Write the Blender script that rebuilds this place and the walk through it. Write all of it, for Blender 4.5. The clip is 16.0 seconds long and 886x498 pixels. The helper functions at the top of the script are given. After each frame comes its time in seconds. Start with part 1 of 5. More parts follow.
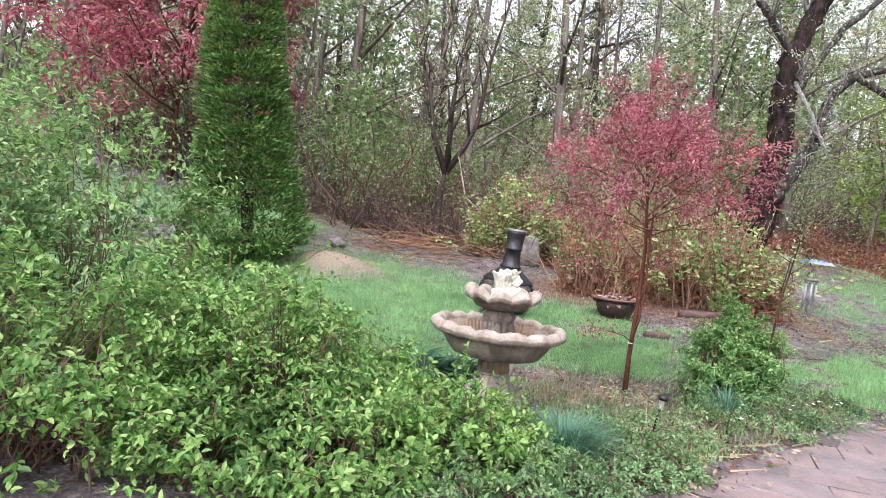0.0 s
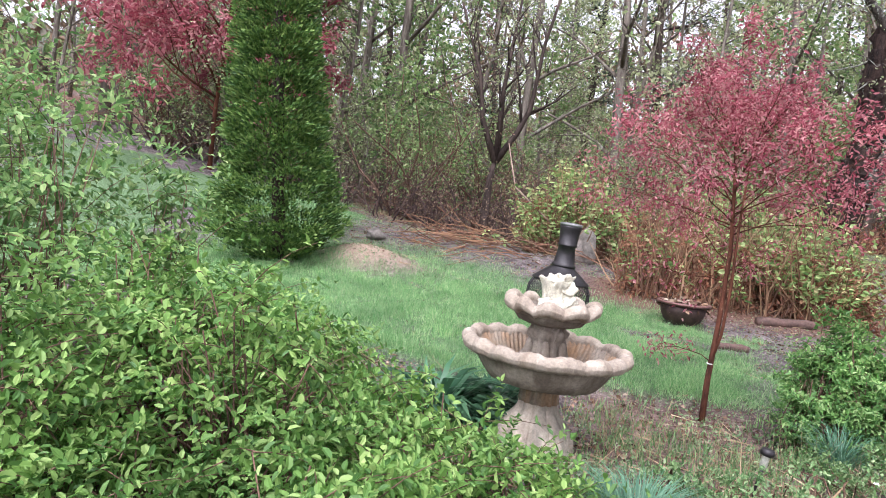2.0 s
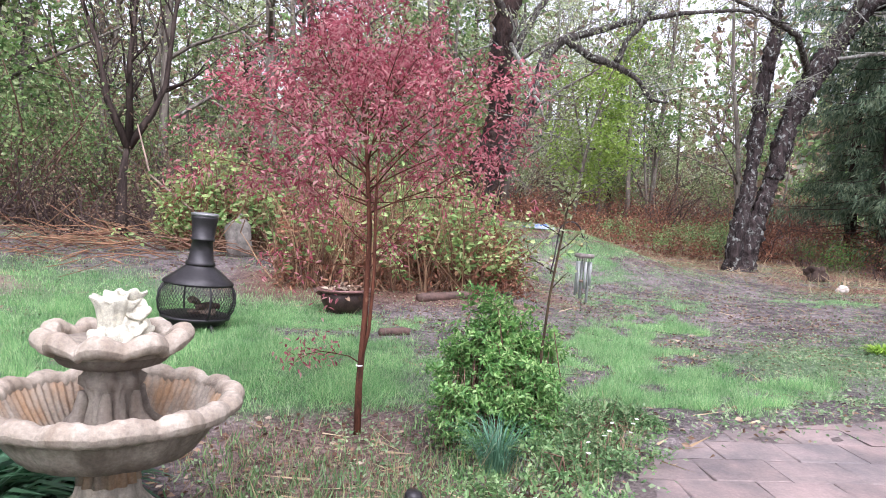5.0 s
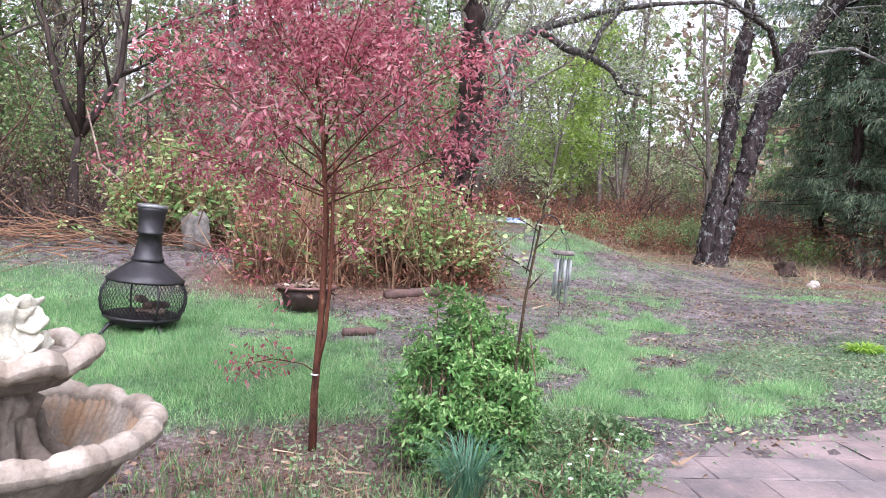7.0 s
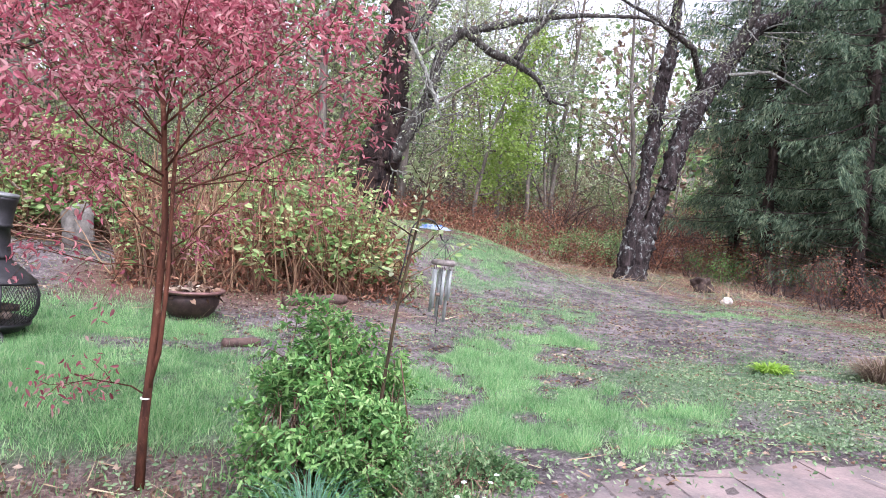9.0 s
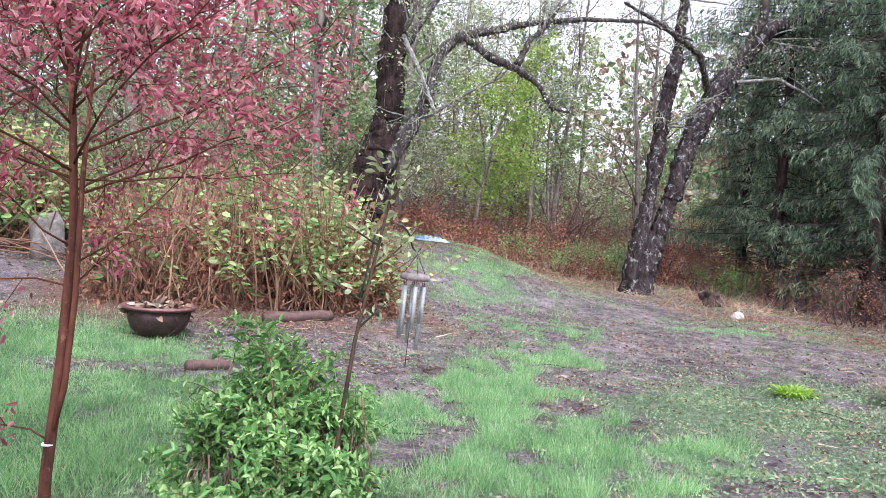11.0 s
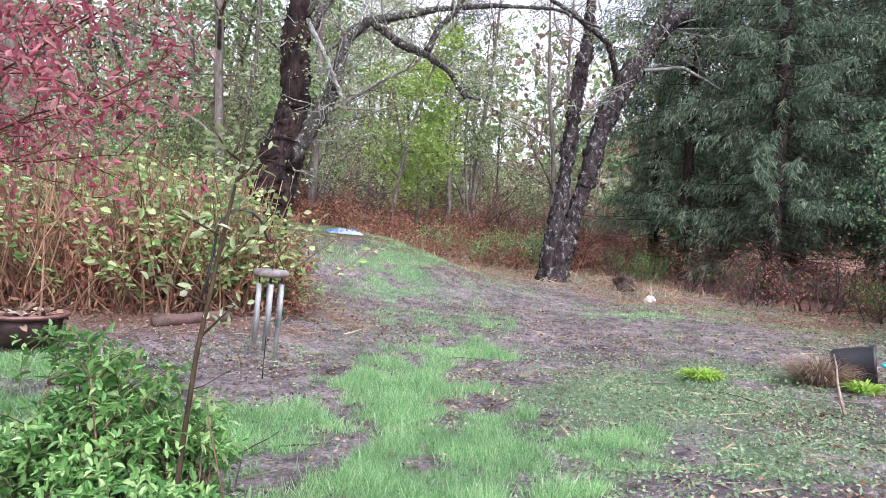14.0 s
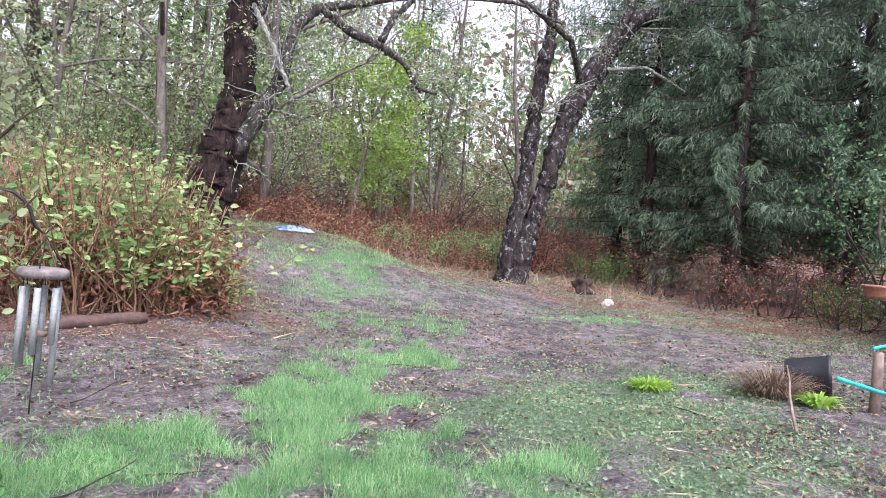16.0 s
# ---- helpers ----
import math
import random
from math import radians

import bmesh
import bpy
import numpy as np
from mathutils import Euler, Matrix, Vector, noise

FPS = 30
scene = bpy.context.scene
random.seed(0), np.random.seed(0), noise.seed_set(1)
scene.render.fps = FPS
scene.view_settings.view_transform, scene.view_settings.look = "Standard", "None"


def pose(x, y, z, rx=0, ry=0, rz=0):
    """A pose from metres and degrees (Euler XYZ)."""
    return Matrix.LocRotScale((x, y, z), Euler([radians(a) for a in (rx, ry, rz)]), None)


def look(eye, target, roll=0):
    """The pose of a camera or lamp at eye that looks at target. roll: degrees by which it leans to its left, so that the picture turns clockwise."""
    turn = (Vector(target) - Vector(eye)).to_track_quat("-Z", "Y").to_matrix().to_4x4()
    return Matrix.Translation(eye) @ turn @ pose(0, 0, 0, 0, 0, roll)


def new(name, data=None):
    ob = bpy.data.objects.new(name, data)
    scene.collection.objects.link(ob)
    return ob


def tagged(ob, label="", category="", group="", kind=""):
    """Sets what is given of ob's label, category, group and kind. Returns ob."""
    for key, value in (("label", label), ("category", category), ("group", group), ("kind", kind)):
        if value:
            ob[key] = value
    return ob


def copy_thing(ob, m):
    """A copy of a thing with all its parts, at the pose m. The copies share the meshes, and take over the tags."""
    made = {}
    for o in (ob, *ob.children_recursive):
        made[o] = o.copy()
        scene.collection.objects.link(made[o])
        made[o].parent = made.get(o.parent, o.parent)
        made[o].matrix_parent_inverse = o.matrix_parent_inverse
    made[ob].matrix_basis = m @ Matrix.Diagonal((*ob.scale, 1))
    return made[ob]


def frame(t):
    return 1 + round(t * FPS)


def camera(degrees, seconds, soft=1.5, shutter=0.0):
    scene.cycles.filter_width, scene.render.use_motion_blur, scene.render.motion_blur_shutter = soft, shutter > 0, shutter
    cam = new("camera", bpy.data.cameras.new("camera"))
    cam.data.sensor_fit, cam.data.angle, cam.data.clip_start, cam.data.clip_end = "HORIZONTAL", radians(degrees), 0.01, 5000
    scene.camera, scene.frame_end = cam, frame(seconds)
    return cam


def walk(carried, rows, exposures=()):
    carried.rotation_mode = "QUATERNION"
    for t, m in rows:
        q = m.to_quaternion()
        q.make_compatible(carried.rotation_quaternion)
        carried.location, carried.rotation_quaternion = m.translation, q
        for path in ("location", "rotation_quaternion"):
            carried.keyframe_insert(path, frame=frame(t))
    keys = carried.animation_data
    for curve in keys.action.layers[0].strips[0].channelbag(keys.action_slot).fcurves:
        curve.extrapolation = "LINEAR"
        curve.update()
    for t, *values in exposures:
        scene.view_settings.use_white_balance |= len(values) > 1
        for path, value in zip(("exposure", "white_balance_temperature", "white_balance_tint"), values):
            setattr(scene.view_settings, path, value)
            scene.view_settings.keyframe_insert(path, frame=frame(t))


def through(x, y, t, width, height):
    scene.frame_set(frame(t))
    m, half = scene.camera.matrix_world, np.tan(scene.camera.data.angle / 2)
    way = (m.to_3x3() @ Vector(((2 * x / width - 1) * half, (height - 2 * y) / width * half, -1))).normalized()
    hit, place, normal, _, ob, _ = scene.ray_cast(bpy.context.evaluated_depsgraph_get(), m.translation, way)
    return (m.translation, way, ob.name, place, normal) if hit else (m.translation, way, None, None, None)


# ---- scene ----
cam = camera(66.7, 16.0, soft=0.9)
PATH = [
    (0, (0.324, -0.12, 1.188), (0.123, 1.868, 1.107), 6.1),
    (0.5, (0.298, 0.126, 1.158), (0.001, 2.1, 1.04), 6.0),
    (1, (0.383, 0.302, 1.169), (-0.064, 2.248, 1.062), 6.0),
    (1.5, (0.387, 0.562, 1.168), (-0.04, 2.509, 1.009), 5.9),
    (2, (0.324, 0.872, 1.19), (-0.028, 2.837, 1.069), 6.7),
    (2.5, (0.359, 1.03, 1.192), (0.179, 3.019, 1.074), 3.8),
    (3, (0.492, 1.197, 1.211), (0.351, 3.19, 1.13), 5.5),
    (3.5, (0.602, 1.392, 1.191), (0.628, 3.389, 1.076), 4.8),
    (4, (0.665, 1.591, 1.194), (1.059, 3.55, 1.099), 4.5),
    (4.2, (0.673, 1.661, 1.199), (1.158, 3.6, 1.113), 4.6),
    (6.3, (0.93, 2.234, 1.218), (1.532, 4.139, 1.132), 1.6),
    (6.5, (0.925, 2.257, 1.214), (1.548, 4.156, 1.126), 1.9),
    (7, (0.921, 2.314, 1.213), (1.568, 4.204, 1.113), 2.7),
    (7.5, (0.973, 2.33, 1.218), (1.776, 4.158, 1.111), 2.8),
    (8, (1.152, 2.412, 1.21), (1.966, 4.237, 1.121), 3.8),
    (8.5, (1.297, 2.541, 1.217), (2.077, 4.378, 1.087), 4.5),
    (9, (1.411, 2.675, 1.212), (2.241, 4.494, 1.144), 4.8),
    (9.2, (1.442, 2.734, 1.214), (2.281, 4.548, 1.14), 4.8),
    (11.3, (1.801, 3.211, 1.193), (2.615, 5.038, 1.164), 4.7),
    (11.5, (1.806, 3.226, 1.192), (2.621, 5.052, 1.157), 4.6),
    (12, (1.821, 3.246, 1.188), (2.643, 5.068, 1.145), 4.4),
    (12.5, (1.857, 3.259, 1.187), (2.69, 5.077, 1.143), 4.1),
    (13, (1.923, 3.277, 1.177), (2.749, 5.097, 1.122), 3.9),
    (13.5, (2.028, 3.385, 1.164), (2.895, 5.186, 1.094), 3.8),
    (14, (2.111, 3.398, 1.192), (3.129, 5.119, 1.154), 3.3),
    (14.5, (2.262, 3.433, 1.184), (3.308, 5.138, 1.15), 2.6),
    (15, (2.482, 3.422, 1.202), (3.522, 5.13, 1.153), 4.8),
    (15.5, (2.613, 3.548, 1.189), (3.689, 5.233, 1.127), 5.3),
    (16, (2.684, 3.661, 1.194), (3.777, 5.336, 1.162), 4.1),
]
walk(cam, [(t, look(eye, target, roll)) for t, eye, target, roll in PATH], [(0, 1.28, 5980, 20), (3.5, 1.29, 5980, 20), (6.5, 1.34, 5760, 22), (9, 1.41, 5740, 22), (16, 1.38, 5740, 23)])

# ---- world and light: an overcast spring day ----
world = bpy.data.worlds.new("world")
scene.world = world
world.use_nodes = True
wn, wl = world.node_tree.nodes, world.node_tree.links
sky = wn.new("ShaderNodeTexSky")
sky.sky_type, sky.sun_disc = "NISHITA", False
sky.sun_elevation, sky.sun_rotation = radians(48), radians(200)
sky.air_density, sky.dust_density = 1.0, 4.0
veil = wn.new("ShaderNodeHueSaturation")
veil.inputs["Saturation"].default_value = 0.12
veil.inputs["Value"].default_value = 1.0
wl.new(sky.outputs[0], veil.inputs["Color"])
wl.new(veil.outputs[0], wn["Background"].inputs["Color"])
wn["Background"].inputs["Strength"].default_value = 0.15

sun = new("sun", bpy.data.lights.new("sun", "SUN"))
sun.data.energy, sun.data.angle, sun.data.color = 1.3, radians(25), (1.0, 0.97, 0.93)
sun.matrix_world = look((0, 0, 30), (-4, 14, 0))

rng = np.random.default_rng(7)


# ---- small tools ----
def unit(v):
    return v / np.maximum(np.linalg.norm(v, axis=-1, keepdims=True), 1e-9)


class Buf:
    """Collects vertices and polygons for one mesh."""

    def __init__(self):
        self.v, self.f, self.n = [], [], 0

    def add(self, v, *faces):
        v = np.asarray(v, float).reshape(-1, 3)
        for f in faces:
            self.f.append(np.asarray(f, int) + self.n)
        self.v.append(v)
        self.n += len(v)
        return self

    def mesh(self, name, smooth=True):
        me = bpy.data.meshes.new(name)
        v = np.concatenate(self.v)
        sizes = np.concatenate([np.full(len(f), f.shape[1]) for f in self.f])
        loops = np.concatenate([f.ravel() for f in self.f])
        me.vertices.add(len(v))
        me.vertices.foreach_set("co", v.ravel())
        me.loops.add(len(loops))
        me.loops.foreach_set("vertex_index", loops)
        me.polygons.add(len(sizes))
        me.polygons.foreach_set("loop_start", np.r_[0, np.cumsum(sizes)[:-1]])
        me.polygons.foreach_set("loop_total", sizes)
        me.polygons.foreach_set("use_smooth", np.full(len(sizes), smooth))
        me.update(calc_edges=True)
        me.validate()
        return me


def part(name, shape, material, parent=None, label="", smooth=True):
    """Links a Buf, bmesh or mesh as one mesh object under a thing or a part."""
    if isinstance(shape, Buf):
        me = shape.mesh(name, smooth)
    elif isinstance(shape, bmesh.types.BMesh):
        me = bpy.data.meshes.new(name)
        for f in shape.faces:
            f.smooth = smooth
        shape.to_mesh(me)
        shape.free()
    else:
        me = shape
    if material and not me.materials:
        me.materials.append(material)
    ob = new(name, me)
    if parent:
        ob.parent = parent
    if label:
        ob["label"] = label
    return ob


def thing(name, m, label, category, group="", kind=""):
    ob = new(name)
    ob.empty_display_size = 0.1
    ob.matrix_basis = m
    return tagged(ob, label, category, group, kind)


def hashed(i, j, seed):
    h = np.sin(i * 127.1 + j * 311.7 + seed * 74.7) * 43758.5453
    return h - np.floor(h)


def vnoise(x, y, scale, seed=0):
    """Smooth value noise, 0 to 1."""
    x, y = np.asarray(x, float) * scale, np.asarray(y, float) * scale
    i, j = np.floor(x), np.floor(y)
    u, v = x - i, y - j
    u, v = u * u * (3 - 2 * u), v * v * (3 - 2 * v)
    a, b, c, d = (hashed(i + p, j + q, seed) for p, q in ((0, 0), (1, 0), (0, 1), (1, 1)))
    return (a * (1 - u) + b * u) * (1 - v) + (c * (1 - u) + d * u) * v


def fnoise(x, y, scale, seed=0):
    return 0.55 * vnoise(x, y, scale, seed) + 0.3 * vnoise(x, y, scale * 2.3, seed + 1) + 0.15 * vnoise(x, y, scale * 5.1, seed + 2)


def step(a, b, x):
    t = np.clip((np.asarray(x, float) - a) / (b - a), 0, 1)
    return t * t * (3 - 2 * t)


def tube(buf, points, radii, sides=6, squash=1.0):
    """A tapered tube along points, closed at its tip."""
    p = np.asarray(points, float)
    r = np.broadcast_to(np.asarray(radii, float), (len(p),))
    t = unit(np.gradient(p, axis=0))
    ref = np.array((1.0, 0, 0)) if abs(t[0][0]) < 0.8 else np.array((0, 1.0, 0))
    a = unit(ref - t * (t @ ref)[:, None])
    b = np.cross(t, a) * squash
    ang = np.linspace(0, 2 * np.pi, sides, endpoint=False)
    ring = p[:, None] + r[:, None, None] * (np.cos(ang)[None, :, None] * a[:, None] + np.sin(ang)[None, :, None] * b[:, None])
    k = np.arange(sides)
    quads = [np.stack([i * sides + k, i * sides + (k + 1) % sides, (i + 1) * sides + (k + 1) % sides, (i + 1) * sides + k], 1) for i in range(len(p) - 1)]
    ends = np.array([np.r_[k[::-1]], np.r_[(len(p) - 1) * sides + k]])
    buf.add(ring, np.concatenate(quads), ends)


def lathe(profile, sides=48, wave=None, open_ends=False):
    """A turned body from (radius, height) pairs; wave(angle, i) gives (dr, dz)."""
    buf = Buf()
    ang = np.linspace(0, 2 * np.pi, sides, endpoint=False)
    rings = []
    for i, (r, z) in enumerate(profile):
        dr, dz = wave(ang, i) if wave else (0, 0)
        rr = r + dr + 0 * ang
        rings.append(np.stack([rr * np.cos(ang), rr * np.sin(ang), z + dz + 0 * ang], 1))
    k = np.arange(sides)
    quads = [np.stack([i * sides + k, i * sides + (k + 1) % sides, (i + 1) * sides + (k + 1) % sides, (i + 1) * sides + k], 1) for i in range(len(profile) - 1)]
    buf.add(np.concatenate(rings), np.concatenate(quads))
    if not open_ends:
        buf.f.append(np.array([k[::-1]]))
        buf.f.append(np.array([(len(profile) - 1) * sides + k]))
    return buf


LEAF = (np.array([(0, 0, 0), (0.28, -0.46, 0.09), (0.68, -0.42, 0.05), (1, 0, -0.12), (0.68, 0.42, 0.05), (0.28, 0.46, 0.09)]), np.array([(0, 3, 2, 1), (0, 5, 4, 3)]))
SPRIG = (np.array([(0, 0, 0), (0.5, -0.5, 0.06), (1, 0, -0.1), (0.5, 0.5, 0.06)]), np.array([(0, 1, 2), (0, 2, 3)]))
BENT = (np.array([(0, -0.5, 0), (0, 0.5, 0), (0.55, -0.36, 0.05), (0.55, 0.36, 0.05), (1, 0, -0.16)]), np.array([(0, 2, 3), (0, 3, 1), (2, 4, 3)]))
BLADE = (np.array([(0, -0.5, 0), (0, 0.5, 0), (1, 0, 0)]), np.array([(0, 2, 1)]))
STRAP = (np.array([(0, -0.5, 0), (0, 0.5, 0), (0.4, -0.5, 0.06), (0.4, 0.5, 0.06), (0.72, -0.42, -0.06), (0.72, 0.42, -0.06), (0.9, 0, -0.42)]), np.array([(0, 2, 3), (0, 3, 1), (2, 4, 5), (2, 5, 3), (4, 6, 5)]))


def scatter(buf, shape, at, along, up, length, width):
    """Adds one leaf at each place: along its way, its face towards up."""
    v, f = shape
    at, n = np.asarray(at, float), len(at)
    along = unit(np.asarray(along, float))
    side = unit(np.cross(np.asarray(up, float), along))
    norm = np.cross(along, side)
    length, width = np.broadcast_to(length, (n,)), np.broadcast_to(width, (n,))
    pts = (at[:, None] + along[:, None] * (v[None, :, 0, None] * length[:, None, None])
           + side[:, None] * (v[None, :, 1, None] * width[:, None, None]) + norm[:, None] * (v[None, :, 2, None] * length[:, None, None]))
    faces = (f[None] + (np.arange(n) * len(v))[:, None, None]).reshape(-1, f.shape[1])
    return buf.add(pts.reshape(-1, 3), faces)


def ways(n, flat=1.0, lift=0.0):
    """Random directions, flattened and lifted."""
    d = rng.normal(size=(n, 3))
    d[:, 2] = d[:, 2] * flat + lift
    return unit(d)


# ---- lie of the land ----
def height(x, y):
    x, y = np.asarray(x, float), np.asarray(y, float)
    h = -0.2 * np.exp(-(((x - 6.5) / 3.4) ** 2) - ((y - 9) / 2.8) ** 2)
    h = h + 0.62 * step(9.8, 14.5, y) * (1 - step(3.0, 7.5, x))
    h = h + 1.15 * step(12.5, 18.5, y) * step(2.5, 6.5, x) * (1 - step(8.5, 12.0, x))
    h = h + 0.25 * step(13, 18, y) * step(8.5, 12, x)
    h = h + 0.15 * np.clip(-2.5 - x, 0, 25) * step(9.0, 17.0, y)
    h = h + 0.9 * step(18, 30, y)
    h = h - 0.25 * np.exp(-(((x - 1.0) / 1.7) ** 2) - ((y - 5.55) / 1.25) ** 2)
    h = h + 0.34 * np.exp(-(((x + 2.75) / 0.8) ** 2) - ((y - 11.1) / 0.55) ** 2)
    near = step(-2, 6, y)
    h = h + (fnoise(x, y, 0.9, 3) - 0.5) * 0.08 * near + (fnoise(x, y, 4.0, 9) - 0.5) * 0.035 * near
    k = (1 - step(0.3, 0.8, np.abs(y - edge_y(x)))) * (x > -4) * (x < 7)
    return h * (1 - k) + np.maximum(h, 0.012 + 0.02 * fnoise(x, y, 5, 8)) * k


def edge_y(x):
    """Where the paving ends and the bed begins."""
    return np.interp(x, (-4, -0.6, 1.33, 2.83, 3.5, 5.0, 5.8, 7), (-1.5, 1.35, 3.4, 5.02, 5.32, 5.42, 5.0, 3.0))


def ground_at(x, y, dz=0.0):
    return (x, y, float(height(x, y)) + dz)


# centre, half widths and density of the tufts on the bare ground
GRASS_PATCHES = [
    (4.9, 8.4, 0.75, 0.85, 1.0), (4.4, 7.2, 0.85, 0.8, 1.0), (3.35, 7.65, 0.55, 0.32, 0.8), (2.85, 7.1, 0.7, 0.5, 1.0),
    (6.4, 10.2, 0.8, 0.6, 0.8), (5.4, 6.55, 0.5, 0.32, 0.8), (4.85, 6.35, 0.6, 0.5, 0.95), (3.7, 6.3, 1.0, 0.6, 1.0),
    (5.4, 9.4, 0.6, 0.5, 0.75), (2.0, 9.75, 1.0, 0.38, 0.95), (7.3, 12.0, 1.0, 1.1, 0.65), (12.6, 11.7, 2.8, 0.5, 0.75),
]


def grass_amount(x, y):
    """How thickly grass grows, 0 to 1."""
    n = 0.6 * fnoise(x, y, 1.3, 21) + 0.4 * fnoise(x, y, 3.4, 27)
    m = fnoise(x, y, 0.5, 31)
    fine = fnoise(x, y, 3.8, 29)
    lawn = step(-7, -4, x) * (1 - step(1.7, 2.7, x + 0.5 * (n - 0.5))) * step(5.9, 6.5, y + 0.25 * x * step(0, -3, x) - 0.35 * step(0.0, 0.6, x)) * (1 - step(9.6, 12.0, y - 1.6 * step(1.0, -1.5, x)))
    mud = np.exp(-(((y - (9.05 - 0.22 * (x - 1.5))) / 0.30) ** 4)) * step(0.7, 1.3, x)
    g = lawn * (0.35 + 0.75 * step(0.30, 0.52, 0.6 * n + 0.4 * fine)) * (1 - 0.9 * mud)
    for bx, by, rx, ry, much in GRASS_PATCHES:
        inside = np.exp(-(((x - bx) / rx) ** 2 + ((y - by) / ry) ** 2) ** 1.5)
        g = np.maximum(g, much * step(0.42, 0.72, 0.9 * inside + 1.3 * (n - 0.55) + 2.3 * (fine - 0.5)) * step(0.03, 0.2, inside))
    far = step(12.0, 14.5, y) * np.exp(-(((x - (7.3 + 0.35 * (y - 13))) / 1.7) ** 2)) * (1 - step(22, 26, y))
    g = np.maximum(g, 0.85 * far * step(0.30, 0.5, m) * step(0.36, 0.56, n))
    g = g * (1 - np.exp(-(((x + 2.75) / 0.8) ** 2) - ((y - 11.1) / 0.5) ** 2))
    left = (1 - step(-4.5, -3.0, x)) * step(7, 8.5, y) * (1 - step(15, 18, y)) * step(0.40, 0.55, m)
    return np.clip(np.maximum(g, left), 0, 1)


def weed_amount(x, y):
    """Grey-green low weeds over the soil."""
    n = fnoise(x, y, 1.6, 44)
    w = np.exp(-(((x - 7.2) / 2.0) ** 2) - ((y - 7.6) / 1.2) ** 2) * step(0.28, 0.52, n) * 1.5
    w = np.maximum(w, np.exp(-(((x - 5.6) / 1.4) ** 2) - ((y - 5.85) / 0.5) ** 2) * step(0.25, 0.5, n) * 1.5)
    return np.clip(w, 0, 1) * (1 - 0.7 * grass_amount(x, y))


# ---- materials ----
def shader(name):
    m = bpy.data.materials.new(name)
    m.use_nodes = True
    return m, m.node_tree.nodes, m.node_tree.links, m.node_tree.nodes["Principled BSDF"]


def ramp(nodes, stops):
    r = nodes.new("ShaderNodeValToRGB")
    while len(r.color_ramp.elements) < len(stops):
        r.color_ramp.elements.new(0.5)
    for e, (p, c) in zip(r.color_ramp.elements, stops):
        e.position, e.color = p, (*c, 1)
    return r


def noise_node(nodes, links, scale, detail=4, rough=0.6, stretch=None, coords="Object"):
    tc = nodes.new("ShaderNodeTexCoord")
    n = nodes.new("ShaderNodeTexNoise")
    n.inputs["Scale"].default_value, n.inputs["Detail"].default_value, n.inputs["Roughness"].default_value = scale, detail, rough
    out = tc.outputs[coords]
    if stretch:
        mp = nodes.new("ShaderNodeMapping")
        mp.inputs["Scale"].default_value = stretch
        links.new(out, mp.inputs["Vector"])
        out = mp.outputs[0]
    links.new(out, n.inputs["Vector"])
    return n


def mix(nodes, links, fac, a, b, mode="MIX"):
    m = nodes.new("ShaderNodeMix")
    m.data_type, m.blend_type = "RGBA", mode
    for sock, val in ((m.inputs[0], fac), (m.inputs[6], a), (m.inputs[7], b)):
        if isinstance(val, (int, float)):
            sock.default_value = val
        elif isinstance(val, tuple):
            sock.default_value = (*val, 1)
        else:
            links.new(val, sock)
    return m.outputs[2]


def bump(nodes, links, bsdf, height_out, strength, distance):
    b = nodes.new("ShaderNodeBump")
    b.inputs["Strength"].default_value, b.inputs["Distance"].default_value = strength, distance
    links.new(height_out, b.inputs["Height"])
    links.new(b.outputs[0], bsdf.inputs["Normal"])


def leaf_material(name, colours, through=0.35, rough=0.5):
    """Leaves that differ one by one, and let some light through."""
    m, n, l, p = shader(name)
    geo = n.new("ShaderNodeNewGeometry")
    k = len(colours) - 1
    r = ramp(n, [(i / k, c) for i, c in enumerate(colours)])
    l.new(geo.outputs["Random Per Island"], r.inputs[0])
    big = noise_node(n, l, 1.7, 3)
    tone = ramp(n, [(0.3, (0.62, 0.66, 0.6)), (0.7, (1.2, 1.15, 1.05))])
    l.new(big.outputs["Fac"], tone.inputs[0])
    col = mix(n, l, 1.0, r.outputs[0], tone.outputs[0], "MULTIPLY")
    l.new(col, p.inputs["Base Color"])
    p.inputs["Roughness"].default_value = rough
    p.inputs["Specular IOR Level"].default_value = 0.35
    tr = n.new("ShaderNodeBsdfTranslucent")
    l.new(col, tr.inputs["Color"])
    ms = n.new("ShaderNodeMixShader")
    ms.inputs[0].default_value = through
    l.new(p.outputs[0], ms.inputs[1])
    l.new(tr.outputs[0], ms.inputs[2])
    l.new(ms.outputs[0], n["Material Output"].inputs["Surface"])
    return m


def bark_material(name, dark, light, lichen=None, amount=0.5, scale=9.0, depth=0.03):
    m, n, l, p = shader(name)
    a = noise_node(n, l, scale, 6, 0.7, (1, 1, 0.22))
    r = ramp(n, [(0.36, dark), (0.64, light)])
    l.new(a.outputs["Fac"], r.inputs[0])
    col = r.outputs[0]
    if lichen:
        b = noise_node(n, l, scale * 0.9, 6, 0.78, (1, 1, 0.75))
        k = ramp(n, [(1 - amount - 0.02, (0, 0, 0)), (1 - amount + 0.05, (1, 1, 1))])
        l.new(b.outputs["Fac"], k.inputs[0])
        col = mix(n, l, k.outputs[0], col, lichen)
    l.new(col, p.inputs["Base Color"])
    p.inputs["Roughness"].default_value = 0.9
    p.inputs["Specular IOR Level"].default_value = 0.2
    bump(n, l, p, a.outputs["Fac"], 0.9, depth)
    return m


